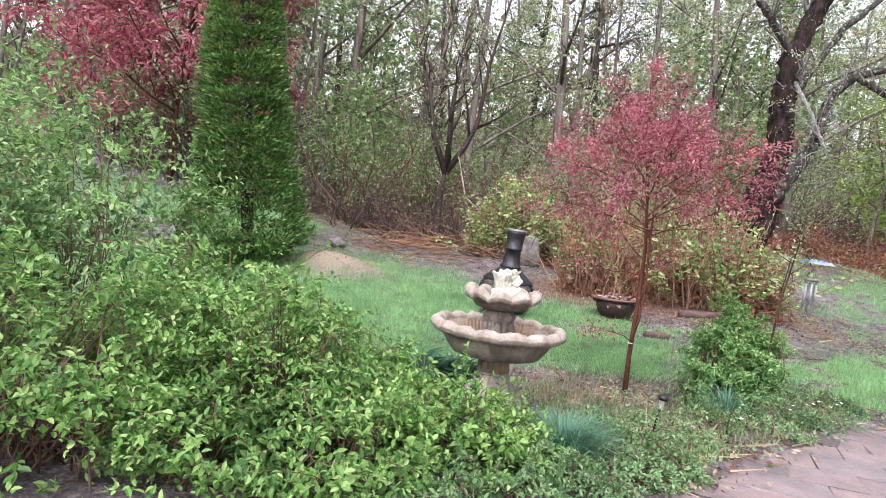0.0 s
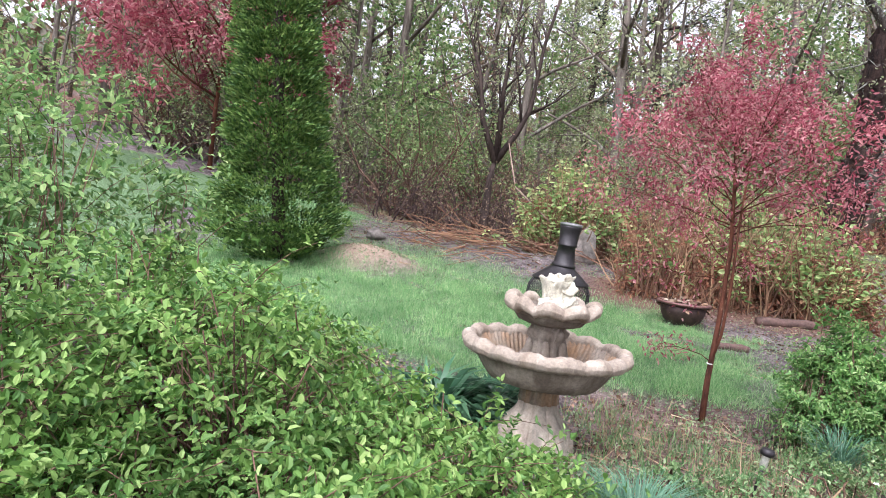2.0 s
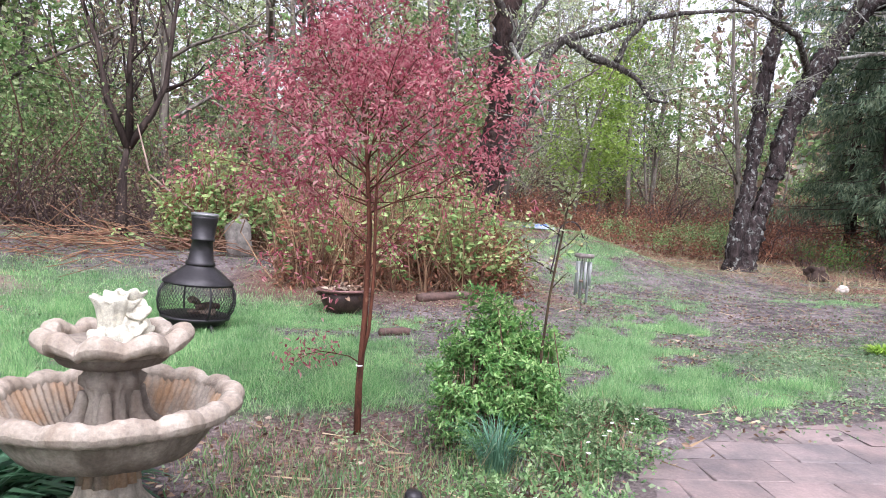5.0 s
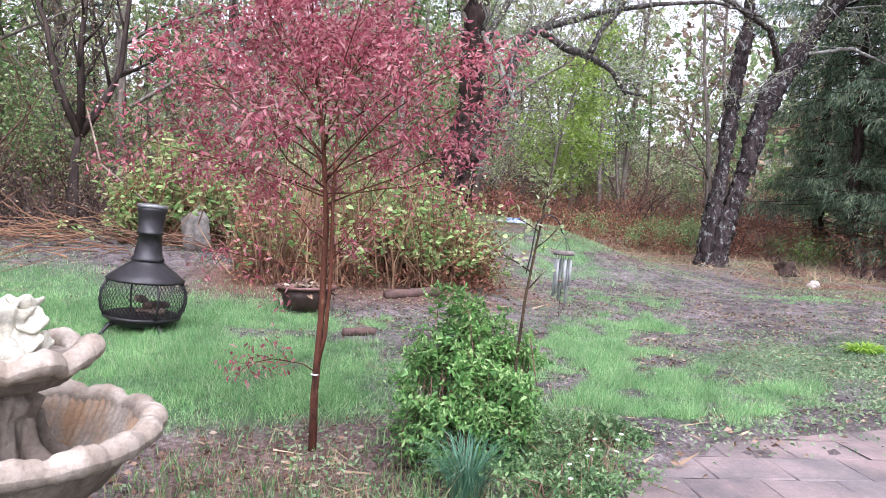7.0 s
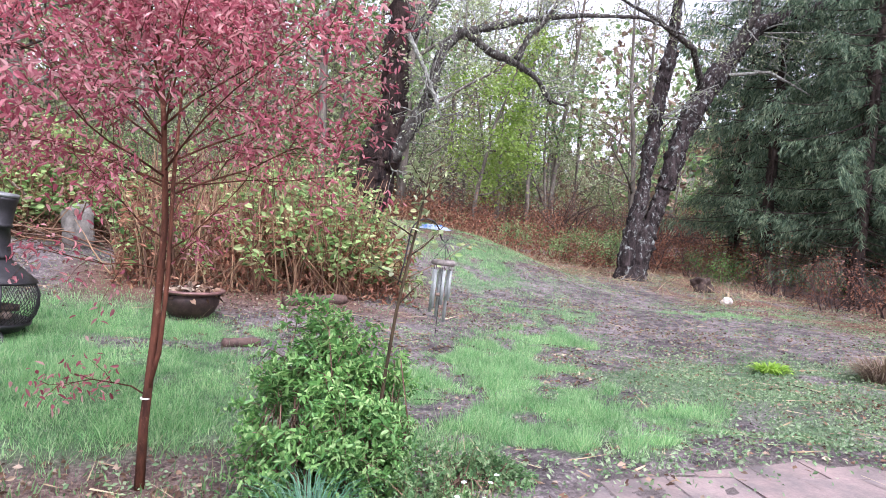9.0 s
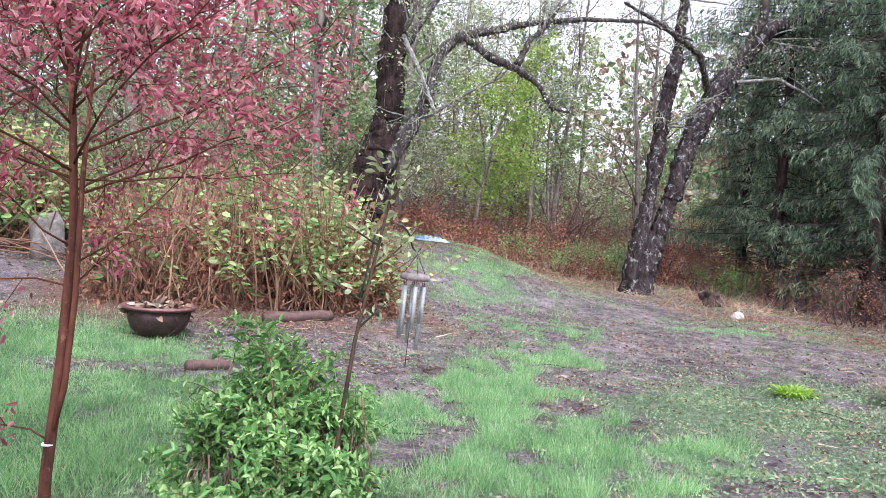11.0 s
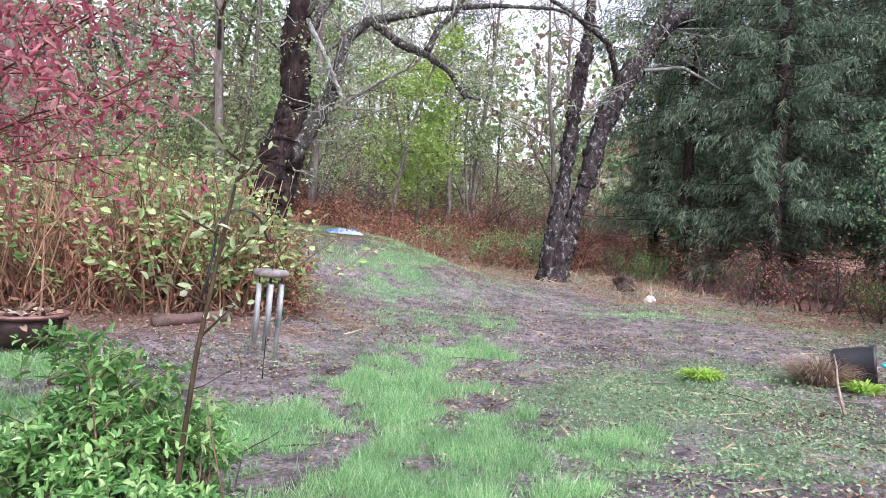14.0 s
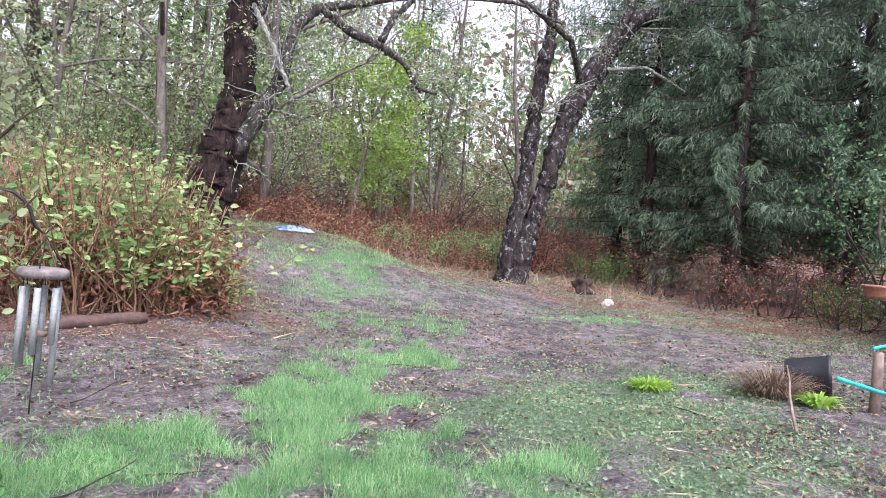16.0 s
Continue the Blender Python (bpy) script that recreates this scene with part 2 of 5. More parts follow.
def plain(name, colour, rough=0.6, metal=0.0, vary=0.3, scale=12.0, relief=0.004):
    """One colour with blotches, grain and slight relief."""
    m, n, l, p = shader(name)
    a = noise_node(n, l, scale, 5, 0.65)
    b = noise_node(n, l, scale * 7, 3, 0.6)
    lo, hi = tuple(c * (1 - vary) for c in colour), tuple(min(1, c * (1 + vary)) for c in colour)
    r = ramp(n, [(0.32, lo), (0.68, hi)])
    l.new(a.outputs["Fac"], r.inputs[0])
    r2 = ramp(n, [(0.3, (0.8, 0.8, 0.8)), (0.7, (1.12, 1.12, 1.12))])
    l.new(b.outputs["Fac"], r2.inputs[0])
    l.new(mix(n, l, 1.0, r.outputs[0], r2.outputs[0], "MULTIPLY"), p.inputs["Base Color"])
    p.inputs["Roughness"].default_value, p.inputs["Metallic"].default_value = rough, metal
    bump(n, l, p, b.outputs["Fac"], 0.5, relief)
    return m


def ground_material():
    m, n, l, p = shader("soil_and_turf")
    fine = noise_node(n, l, 38, 5, 0.75)
    mid = noise_node(n, l, 5.5, 5, 0.65)
    wide = noise_node(n, l, 0.9, 3)
    soil = ramp(n, [(0.28, (0.055, 0.047, 0.046)), (0.5, (0.155, 0.137, 0.135)), (0.64, (0.29, 0.262, 0.25)), (0.78, (0.46, 0.41, 0.37))])
    l.new(fine.outputs["Fac"], soil.inputs[0])
    tone = ramp(n, [(0.34, (0.40, 0.39, 0.42)), (0.66, (1.35, 1.3, 1.32))])
    l.new(mid.outputs["Fac"], tone.inputs[0])
    broad = ramp(n, [(0.35, (0.78, 0.74, 0.74)), (0.65, (1.45, 1.41, 1.4))])
    l.new(wide.outputs["Fac"], broad.inputs[0])
    earth = mix(n, l, 1.0, soil.outputs[0], tone.outputs[0], "MULTIPLY")
    earth = mix(n, l, 1.0, earth, broad.outputs[0], "MULTIPLY")
    turf = ramp(n, [(0.25, (0.06, 0.11, 0.05)), (0.55, (0.13, 0.24, 0.10)), (0.8, (0.24, 0.36, 0.16))])
    l.new(fine.outputs["Fac"], turf.inputs[0])
    cover = n.new("ShaderNodeAttribute")
    cover.attribute_name = "cover"
    k = ramp(n, [(0.15, (0, 0, 0)), (0.85, (0.85, 0.85, 0.85))])
    l.new(cover.outputs["Fac"], k.inputs[0])
    col = mix(n, l, k.outputs[0], earth, turf.outputs[0])
    rust = n.new("ShaderNodeAttribute")
    rust.attribute_name = "litter"
    lit = ramp(n, [(0.3, (0.07, 0.035, 0.025)), (0.55, (0.21, 0.105, 0.065)), (0.75, (0.36, 0.22, 0.13))])
    l.new(fine.outputs["Fac"], lit.inputs[0])
    col = mix(n, l, rust.outputs["Fac"], col, lit.outputs[0])
    sandy = n.new("ShaderNodeAttribute")
    sandy.attribute_name = "sand"
    tan = ramp(n, [(0.3, (0.29, 0.205, 0.15)), (0.7, (0.54, 0.42, 0.325))])
    l.new(fine.outputs["Fac"], tan.inputs[0])
    col = mix(n, l, sandy.outputs["Fac"], col, tan.outputs[0])
    dusty = n.new("ShaderNodeAttribute")
    dusty.attribute_name = "dust"
    grit = ramp(n, [(0.3, (0.13, 0.105, 0.098)), (0.55, (0.21, 0.17, 0.16)), (0.75, (0.27, 0.225, 0.205))])
    l.new(fine.outputs["Fac"], grit.inputs[0])
    col = mix(n, l, dusty.outputs["Fac"], col, grit.outputs[0])
    l.new(col, p.inputs["Base Color"])
    p.inputs["Roughness"].default_value = 0.93
    p.inputs["Specular IOR Level"].default_value = 0.25
    bump(n, l, p, fine.outputs["Fac"], 1.0, 0.045)
    return m


GROUND = ground_material()
GRASS = leaf_material("grass_blade", [(0.125, 0.30, 0.12), (0.22, 0.46, 0.19), (0.35, 0.58, 0.28), (0.57, 0.68, 0.43)], 0.48)
HEDGE = leaf_material("honeysuckle_leaf", [(0.07, 0.17, 0.045), (0.14, 0.29, 0.07), (0.23, 0.40, 0.11), (0.40, 0.56, 0.21)], 0.40, 0.5)
SHRUB = leaf_material("shrub_leaf", [(0.065, 0.17, 0.05), (0.13, 0.29, 0.085), (0.22, 0.41, 0.13), (0.39, 0.55, 0.25)], 0.4, 0.45)
REDLEAF = leaf_material("red_maple_leaf", [(0.27, 0.05, 0.085), (0.42, 0.11, 0.16), (0.55, 0.21, 0.26), (0.66, 0.38, 0.40)], 0.5, 0.5)
SPRING = leaf_material("young_leaf", [(0.22, 0.27, 0.14), (0.33, 0.40, 0.21), (0.45, 0.52, 0.31), (0.58, 0.61, 0.45)], 0.45)
OLIVE = leaf_material("understory_leaf", [(0.10, 0.19, 0.075), (0.17, 0.29, 0.105), (0.26, 0.38, 0.15), (0.38, 0.45, 0.25)], 0.4)
YELLOWGREEN = leaf_material("yellow_green_leaf", [(0.19, 0.32, 0.05), (0.27, 0.41, 0.08), (0.37, 0.50, 0.13), (0.24, 0.34, 0.09)], 0.45)
SCALE = leaf_material("arborvitae_spray", [(0.035, 0.085, 0.025), (0.08, 0.17, 0.042), (0.14, 0.25, 0.062), (0.23, 0.34, 0.10)], 0.25, 0.6)
NEEDLE = leaf_material("spruce_needle", [(0.055, 0.095, 0.068), (0.115, 0.18, 0.12), (0.195, 0.275, 0.185), (0.30, 0.365, 0.25)], 0.42, 0.65)
HEMLOCK = leaf_material("hemlock_spray", [(0.04, 0.09, 0.045), (0.08, 0.16, 0.075), (0.14, 0.25, 0.115), (0.22, 0.34, 0.17)], 0.3, 0.6)
PINE = leaf_material("pine_needle", [(0.05, 0.09, 0.07), (0.09, 0.14, 0.10), (0.15, 0.20, 0.14)], 0.2, 0.6)
PALELEAF = leaf_material("pale_shrub_leaf", [(0.09, 0.20, 0.07), (0.17, 0.32, 0.11), (0.28, 0.45, 0.17), (0.45, 0.58, 0.28)], 0.42)
BEDLEAF = leaf_material("bed_weed_leaf", [(0.07, 0.15, 0.06), (0.13, 0.25, 0.10), (0.21, 0.34, 0.15), (0.33, 0.44, 0.25)], 0.35)
WEED = leaf_material("low_weed_leaf", [(0.12, 0.21, 0.10), (0.18, 0.29, 0.15), (0.26, 0.36, 0.21), (0.34, 0.40, 0.27)], 0.3)
BLUEGREEN = leaf_material("strap_leaf", [(0.07, 0.18, 0.12), (0.12, 0.27, 0.18), (0.22, 0.38, 0.27)], 0.3, 0.4)
DARKSTRAP = leaf_material("dark_strap_leaf", [(0.035, 0.11, 0.06), (0.07, 0.19, 0.10), (0.14, 0.30, 0.18)], 0.3, 0.3)
LIME = leaf_material("fern_frond", [(0.22, 0.42, 0.04), (0.32, 0.52, 0.07), (0.42, 0.58, 0.12)], 0.4)
CANE = leaf_material("dead_cane", [(0.10, 0.05, 0.038), (0.22, 0.115, 0.075), (0.42, 0.28, 0.18), (0.15, 0.08, 0.06), (0.34, 0.20, 0.12)], 0.0, 0.7)
BRUSHCANE = leaf_material("cut_brush_cane", [(0.09, 0.045, 0.034), (0.20, 0.10, 0.062), (0.30, 0.17, 0.10), (0.12, 0.075, 0.06)], 0.0, 0.75)
STRAW = leaf_material("dry_straw", [(0.26, 0.18, 0.11), (0.38, 0.28, 0.18), (0.50, 0.40, 0.28)], 0.1, 0.7)
DEADLEAF = leaf_material("dead_leaf", [(0.06, 0.035, 0.028), (0.14, 0.075, 0.05), (0.27, 0.17, 0.12), (0.42, 0.34, 0.28)], 0.1, 0.7)
RUST = leaf_material("rust_bracken", [(0.13, 0.05, 0.035), (0.24, 0.10, 0.065), (0.36, 0.19, 0.12)], 0.2, 0.7)
DUSKY = leaf_material("dusky_twig_bud", [(0.14, 0.09, 0.075), (0.22, 0.15, 0.11), (0.30, 0.23, 0.16)], 0.2, 0.7)
OAKBARK = bark_material("lichened_bark", (0.006, 0.004, 0.004), (0.055, 0.034, 0.028), (0.17, 0.17, 0.145), 0.36, 11.0, 0.08)
OLDBARK = bark_material("patchy_lichened_bark", (0.008, 0.006, 0.006), (0.065, 0.048, 0.045), (0.24, 0.25, 0.23), 0.43, 9.0, 0.08)
LIMBBARK = bark_material("lichened_limb_bark", (0.016, 0.013, 0.011), (0.09, 0.078, 0.068), (0.30, 0.32, 0.27), 0.43, 15.0, 0.03)
GREYBARK = bark_material("grey_bark", (0.07, 0.058, 0.048), (0.23, 0.20, 0.165), (0.30, 0.31, 0.26), 0.40, 7.0)
DARKBARK = bark_material("dark_bark", (0.022, 0.016, 0.014), (0.085, 0.062, 0.052), (0.17, 0.17, 0.14), 0.36, 9.0)
LICHEN = bark_material("pale_lichen_branch", (0.10, 0.09, 0.08), (0.30, 0.30, 0.26), (0.42, 0.44, 0.38), 0.45, 14.0, 0.01)
REDBARK = bark_material("red_brown_bark", (0.035, 0.014, 0.009), (0.14, 0.052, 0.030), (0.22, 0.11, 0.07), 0.40, 16.0, 0.008)
BRUSHBARK = bark_material("dusky_brush_stem", (0.035, 0.024, 0.022), (0.13, 0.09, 0.08), None, 0.5, 20.0, 0.004)
TWIG = bark_material("brown_twig", (0.07, 0.04, 0.03), (0.22, 0.135, 0.095), None, 0.5, 20.0, 0.004)
IRON = plain("black_iron", (0.024, 0.021, 0.023), 0.45, 0.3, 0.35, 14.0, 0.003)
SOOT = plain("charred_wood", (0.10, 0.06, 0.045), 0.85, 0.0, 0.6, 18.0, 0.006)
WOOD = plain("weathered_wood", (0.21, 0.15, 0.115), 0.85, 0.0, 0.45, 10.0, 0.008)
TUBE = plain("dull_aluminium", (0.27, 0.285, 0.27), 0.6, 0.1, 0.2, 20.0, 0.001)
ROCK = plain("grey_field_stone", (0.19, 0.17, 0.15), 0.9, 0.0, 0.5, 7.0, 0.03)
SAND = plain("raw_sandy_soil", (0.34, 0.25, 0.19), 0.95, 0.0, 0.35, 9.0, 0.02)


# ---- the ground, one sheet to the horizon ----
def spaced(a, b, d, far):
    core = np.arange(a, b + 1e-6, d)
    grow = d * np.cumsum(1.28 ** np.arange(1, 60))
    grow = grow[grow < far]
    return np.r_[(a - grow)[::-1], core, b + grow]


def build_ground():
    xs, ys = spaced(-9, 16, 0.15, 1600), spaced(-3, 22, 0.13, 1600)
    gx, gy = np.meshgrid(xs, ys)
    paved = step(-0.04, 0.04, edge_y(gx) - gy + 0.10 * (fnoise(gx, gy, 3.0, 12) - 0.5)) * (gx > -4) * (gx < 7)
    z = np.where(paved > 0.5, -0.0135 + 0.017 * fnoise(gx, gy, 2.5, 77), height(gx, gy))
    v = np.stack([gx, gy, z], -1).reshape(-1, 3)
    nx, ny = len(xs), len(ys)
    i = (np.arange(ny - 1)[:, None] * nx + np.arange(nx - 1)[None]).ravel()
    ob = part("ground", Buf().add(v, np.stack([i, i + 1, i + nx + 1, i + nx], 1)), GROUND)
    tagged(ob, "patchy lawn, bare wet soil and leaf litter", "ground", kind="structure")
    for name, values in (("cover", np.maximum(grass_amount(gx, gy), 0.7 * weed_amount(gx, gy))), ("litter", litter_amount(gx, gy)), ("dust", paved * (0.6 + 0.4 * fnoise(gx, gy, 1.5, 78))), ("sand", np.clip(1.3 * np.exp(-(((gx + 2.75) / 0.8) ** 2) - ((gy - 11.1) / 0.5) ** 2), 0, 1))):
        ob.data.attributes.new(name, "FLOAT", "POINT").data.foreach_set("value", values.ravel())
    return ob


def litter_amount(x, y):
    """Rust-brown fallen leaves and needles."""
    n = fnoise(x, y, 1.1, 55)
    woods = step(14.5, 17.5, y - 5 * step(-4, -7, x)) * (1 - grass_amount(x, y))
    thicket = step(10.4, 11.4, y) * step(0.3, 1.2, x) * (1 - step(5.0, 6.5, x))
    spruce = step(11.5, 13.5, x)
    bed = step(0.3, 0.9, x) * (1 - step(1.6, 2.2, x)) * step(3.6, 4.2, y) * (1 - step(6.2, 6.7, y))
    return np.clip(np.maximum.reduce([woods, thicket, spruce, 0.6 * bed]) * step(0.25, 0.55, n) * 0.85, 0, 1)


build_ground()


# ---- growing things ----
def bent(start, way, length, segs, wander, lift=0.0):
    """A wandering line of points."""
    p, d, out = np.array(start, float), unit(np.array(way, float)), []
    out.append(p.copy())
    for _ in range(segs):
        d = unit(d + rng.normal(size=3) * wander + np.array((0, 0, lift)))
        p = p + d * length / segs
        out.append(p.copy())
    return np.array(out)


def branch_out(buf, tips, line, radius, depth, kids, ratio, spread, lift, wander, sides, start=0.25, thin=0.55):
    """Lays a branch along line and grows its side branches; tips collects the twigs' points and ways."""
    segs = len(line) - 1
    radii = radius * (1 - (1 - 0.28) * np.linspace(0, 1, segs + 1))
    tube(buf, line, radii, sides)
    whole = np.linalg.norm(np.diff(line, axis=0), axis=1).sum()
    if depth == 0:
        tips.append((line, whole))
        return
    for f in np.linspace(start, 0.98, kids) + rng.uniform(-0.04, 0.04, kids):
        k = min(int(f * segs), segs - 1)
        u = np.clip(f * segs - k, 0, 1)
        at = line[k] * (1 - u) + line[k + 1] * u
        d = unit(line[k + 1] - line[k])
        out = rng.normal(size=3)
        out = unit(out - d * (out @ d))
        way = unit(d * (1 - spread) + out * spread + np.array((0, 0, lift)))
        size = whole * ratio * (1.15 - 0.55 * f) * rng.uniform(0.75, 1.25)
        r = radius * (1 - 0.7 * f) * thin
        sub = bent(at, way, size, 3 if depth < 2 else 4, wander, lift * 0.3)
        branch_out(buf, tips, sub, max(r, 0.0022), depth - 1, max(3, kids - 2), ratio, spread, lift, wander, max(3, sides - 2), 0.2, thin)


def leaves_on(buf, tips, per, length, width, shape=SPRIG, droop=-0.15, loose=0.12, keep=1.0, flat=0.7):
    pts, ds = [], []
    for line, whole in tips:
        if rng.random() > keep:
            continue
        f = rng.uniform(0.1, 1.0, per) * (len(line) - 1)
        k = np.minimum(f.astype(int), len(line) - 2)
        u = (f - k)[:, None]
        pts.append(line[k] * (1 - u) + line[k + 1] * u)
        ds.append(np.repeat(unit(line[-1] - line[0])[None], per, 0))
    pts, ds = np.concatenate(pts), np.concatenate(ds)
    n = len(pts)
    pts = pts + rng.normal(size=(n, 3)) * loose
    way = unit(0.4 * ds + ways(n, flat) + np.array((0, 0, droop)))
    return scatter(buf, shape, pts, way, ways(n, 0.6, 0.8), length * rng.uniform(0.6, 1.3, n), width * rng.uniform(0.6, 1.3, n))


def forest_tree(name, tall, radius, per, leaf, leaf_mat, bark, label, bare=0.35, spread=0.55, kids=9, keep=0.8, lift=0.15, loose=0.2):
    """A slender woodland tree with fine twigs and small young leaves."""
    root = thing(name, pose(0, 0, 0), label, "tree", "trees of the wood")
    wood, tips = Buf(), []
    line = bent((0, 0, -0.2), (0, 0, 1), tall, 7, 0.06, 0.1)
    branch_out(wood, tips, line, radius, 2, kids, 0.27, spread, lift, 0.16, 6, bare)
    part("trunk", wood, bark, root)
    part("crown", leaves_on(Buf(), tips, per, leaf, leaf * 0.6, SPRIG, 0.0, loose, keep), leaf_mat, root, smooth=False)
    return root


def thicket_bush(name, tall, stems, per, leaf, leaf_mat, bark, label, wide=0.5, keep=0.9, group="understory bushes", wander=0.12, kids=7):
    """Many stems from one foot, twiggy, with small leaves."""
    root = thing(name, pose(0, 0, 0), label, "bush", group)
    wood, tips = Buf(), []
    for _ in range(stems):
        a = rng.uniform(0, 2 * np.pi)
        r = wide * 0.4 * rng.random() ** 0.5
        way = (math.cos(a) * wide * 0.55, math.sin(a) * wide * 0.55, 1)
        line = bent((r * math.cos(a), r * math.sin(a), -0.1), way, tall * rng.uniform(0.6, 1.05), 5, wander)
        branch_out(wood, tips, line, 0.008 + 0.006 * tall, 1, kids, 0.34, 0.55, 0.08, 0.22, 4, 0.2)
    part("stem_tangle", wood, bark, root)
    part("foliage", leaves_on(Buf(), tips, per, leaf, leaf * 0.6, SPRIG, 0.0, 0.16, keep), leaf_mat, root, smooth=False)
    return root


def spread_copies(roots, places, low=0.8, high=1.2):
    """Sets the first of each kind at its first place, and copies it to the others."""
    for i, (x, y) in enumerate(places):
        src = roots[i % len(roots)]
        s = rng.uniform(low, high)
        m = Matrix.Translation(ground_at(x, y)) @ Matrix.Rotation(rng.uniform(0, 6.28), 4, "Z") @ Matrix.Scale(s, 4)
        if i < len(roots):
            src.matrix_basis = m
        else:
            copy_thing(src, pose(0, 0, 0)).matrix_basis = m


# ---- the wood behind ----
tall_trees = [
    forest_tree("woodland_tree", 10, 0.085, 38, 0.143, SPRING, GREYBARK, "slender grey woodland tree with sparse young leaves", 0.12, 0.6, 10, 0.9, 0.12, 0.30),
    forest_tree("woodland_tree", 14, 0.15, 28, 0.143, SPRING, GREYBARK, "tall grey woodland tree just coming into leaf", 0.2, 0.6, 10, 0.85, 0.12, 0.35),
    forest_tree("woodland_tree", 8.5, 0.065, 38, 0.143, OLIVE, GREYBARK, "thin woodland tree with small green leaves", 0.08, 0.6, 10, 0.95, 0.1, 0.30),
    forest_tree("woodland_tree", 12, 0.12, 20, 0.10, DUSKY, GREYBARK, "nearly bare woodland tree with brown twigs", 0.12, 0.6, 11, 0.85, 0.12, 0.3),
]
spots = []
for y, n, a, b in ((19.5, 11, -15, 5.0), (22.5, 13, -18, 8.5), (26.5, 14, -20, 11.5), (31.5, 16, -23, 25), (38.5, 15, -26, 34), (46, 13, -30, 44)):
    for x in np.linspace(a, b, n):
        spots.append((x + rng.uniform(-0.9, 0.9), y + rng.uniform(-1.3, 1.3)))
spots += [(20, 25), (23.5, 28), (18, 30), (10.5, 29), (16, 34), (-13.5, 20), (-16, 9), (-17, 17), (-20, 14), (12, 33), (14.5, 31), (17.5, 33), (20, 31), (9.5, 33), (13, 36), (19, 39), (22, 34), (8, 29)]
rng.shuffle(spots)
spread_copies(tall_trees, spots, 0.8, 1.3)

pines = []
for _ in range(2):
    root = thing("pine_tree", pose(0, 0, 0), "tall dark pine with bare trunk and open crown", "tree", "far pines")
    wood, tips = Buf(), []
    line = bent((0, 0, -0.2), (0, 0, 1), 17, 7, 0.03, 0.1)
    branch_out(wood, tips, line, 0.19, 2, 12, 0.16, 0.85, 0.0, 0.12, 6, 0.3)
    part("trunk", wood, DARKBARK, root)
    part("crown", leaves_on(Buf(), tips, 22, 0.26, 0.045, SPRIG, 0.1, 0.14, 0.9), PINE, root, smooth=False)
    pines.append(root)
spread_copies(pines, [(3.5, 30), (6.5, 34), (0.5, 33), (9, 38), (-4, 36), (13, 39), (21, 37), (-9, 33), (17, 42), (25, 42)], 0.85, 1.2)

bushes = [
    thicket_bush("understory_bush", 3.6, 11, 34, 0.085, OLIVE, TWIG, "many-stemmed understory bush in fresh green leaf", 0.7, 0.9, "understory bushes", 0.2),
    thicket_bush("understory_bush", 4.8, 10, 34, 0.08, SPRING, GREYBARK, "tall thin understory bush with pale green leaves", 0.6, 0.9, "understory bushes", 0.2),
    thicket_bush("understory_bush", 2.6, 12, 12, 0.07, DUSKY, BRUSHBARK, "bare brown twiggy brush", 1.1, 0.9, "understory bushes", 0.32, 9),
]
spots = []
for y, n, a, b in ((17.8, 12, -11, 4.0), (19.6, 12, -12, 4.2), (21.8, 11, -14, 6.0), (24.5, 11, -15, 9)):
    for x in np.linspace(a, b, n):
        spots.append((x + rng.uniform(-0.5, 0.5), y + rng.uniform(-0.7, 0.7)))
rng.shuffle(spots)
spread_copies(bushes, spots, 0.75, 1.25)
spots = []
for y, n, a, b in ((27.5, 12, 6.5, 27), (32, 13, 5, 31), (29.5, 5, -9, 5), (36, 10, 4, 32), (24.0, 3, 7.6, 10.2)):
    for x in np.linspace(a, b, n):
        spots.append((x + rng.uniform(-0.8, 0.8), y + rng.uniform(-1.5, 1.5)))
spread_copies([thicket_bush("brown_thicket", 3.4, 11, 9, 0.08, DUSKY, BRUSHBARK, "leafless grey-brown brush in the wood", 0.9, 0.9, "leafless brush", 0.28, 9),
               thicket_bush("brown_thicket", 2.6, 12, 16, 0.08, RUST, BRUSHBARK, "rusty brown brush in the wood", 1.0, 0.9, "leafless brush", 0.3, 8)], spots, 0.8, 1.25)
spread_copies([thicket_bush("brown_brush", 1.9, 14, 6, 0.05, DUSKY, BRUSHBARK, "low tangle of bare brown brush", 1.3, 0.9, "brown brush", 0.34, 10)],
              [(-0.6, 15.4), (-2.3, 15.6), (-3.8, 16.0), (0.9, 15.6), (-5.2, 16.4), (-3.2, 17.2), (-1.0, 17.2), (2.2, 16.6), (-6.8, 17.0), (0.6, 17.4)], 0.7, 1.15)
spread_copies([thicket_bush("low_green_bush", 1.1, 14, 18, 0.07, OLIVE, TWIG, "low bright green bush at the edge of the wood", 1.0, 0.95, "low bushes")],
              [(14.2, 21.5), (12.6, 22.5), (16.5, 22.5), (15.4, 20.6), (19, 21), (11, 24), (18.2, 24), (14.5, 24.5)], 0.7, 1.2)
spread_copies([thicket_bush("wood_edge_brush", 1.15, 10, 26, 0.09, RUST, TWIG, "rust-brown dead bracken and brush", 1.4, 0.95, "dead bracken", 0.32, 6)],
              [(x, y) for x, y in zip(np.linspace(8.5, 24, 22), 24.5 + 4.5 * np.sin(np.arange(22) * 2.1))] + [(9.5, 22.5), (10.5, 21.8), (8.6, 21), (22, 20), (24, 17), (21, 22)], 0.7, 1.2)
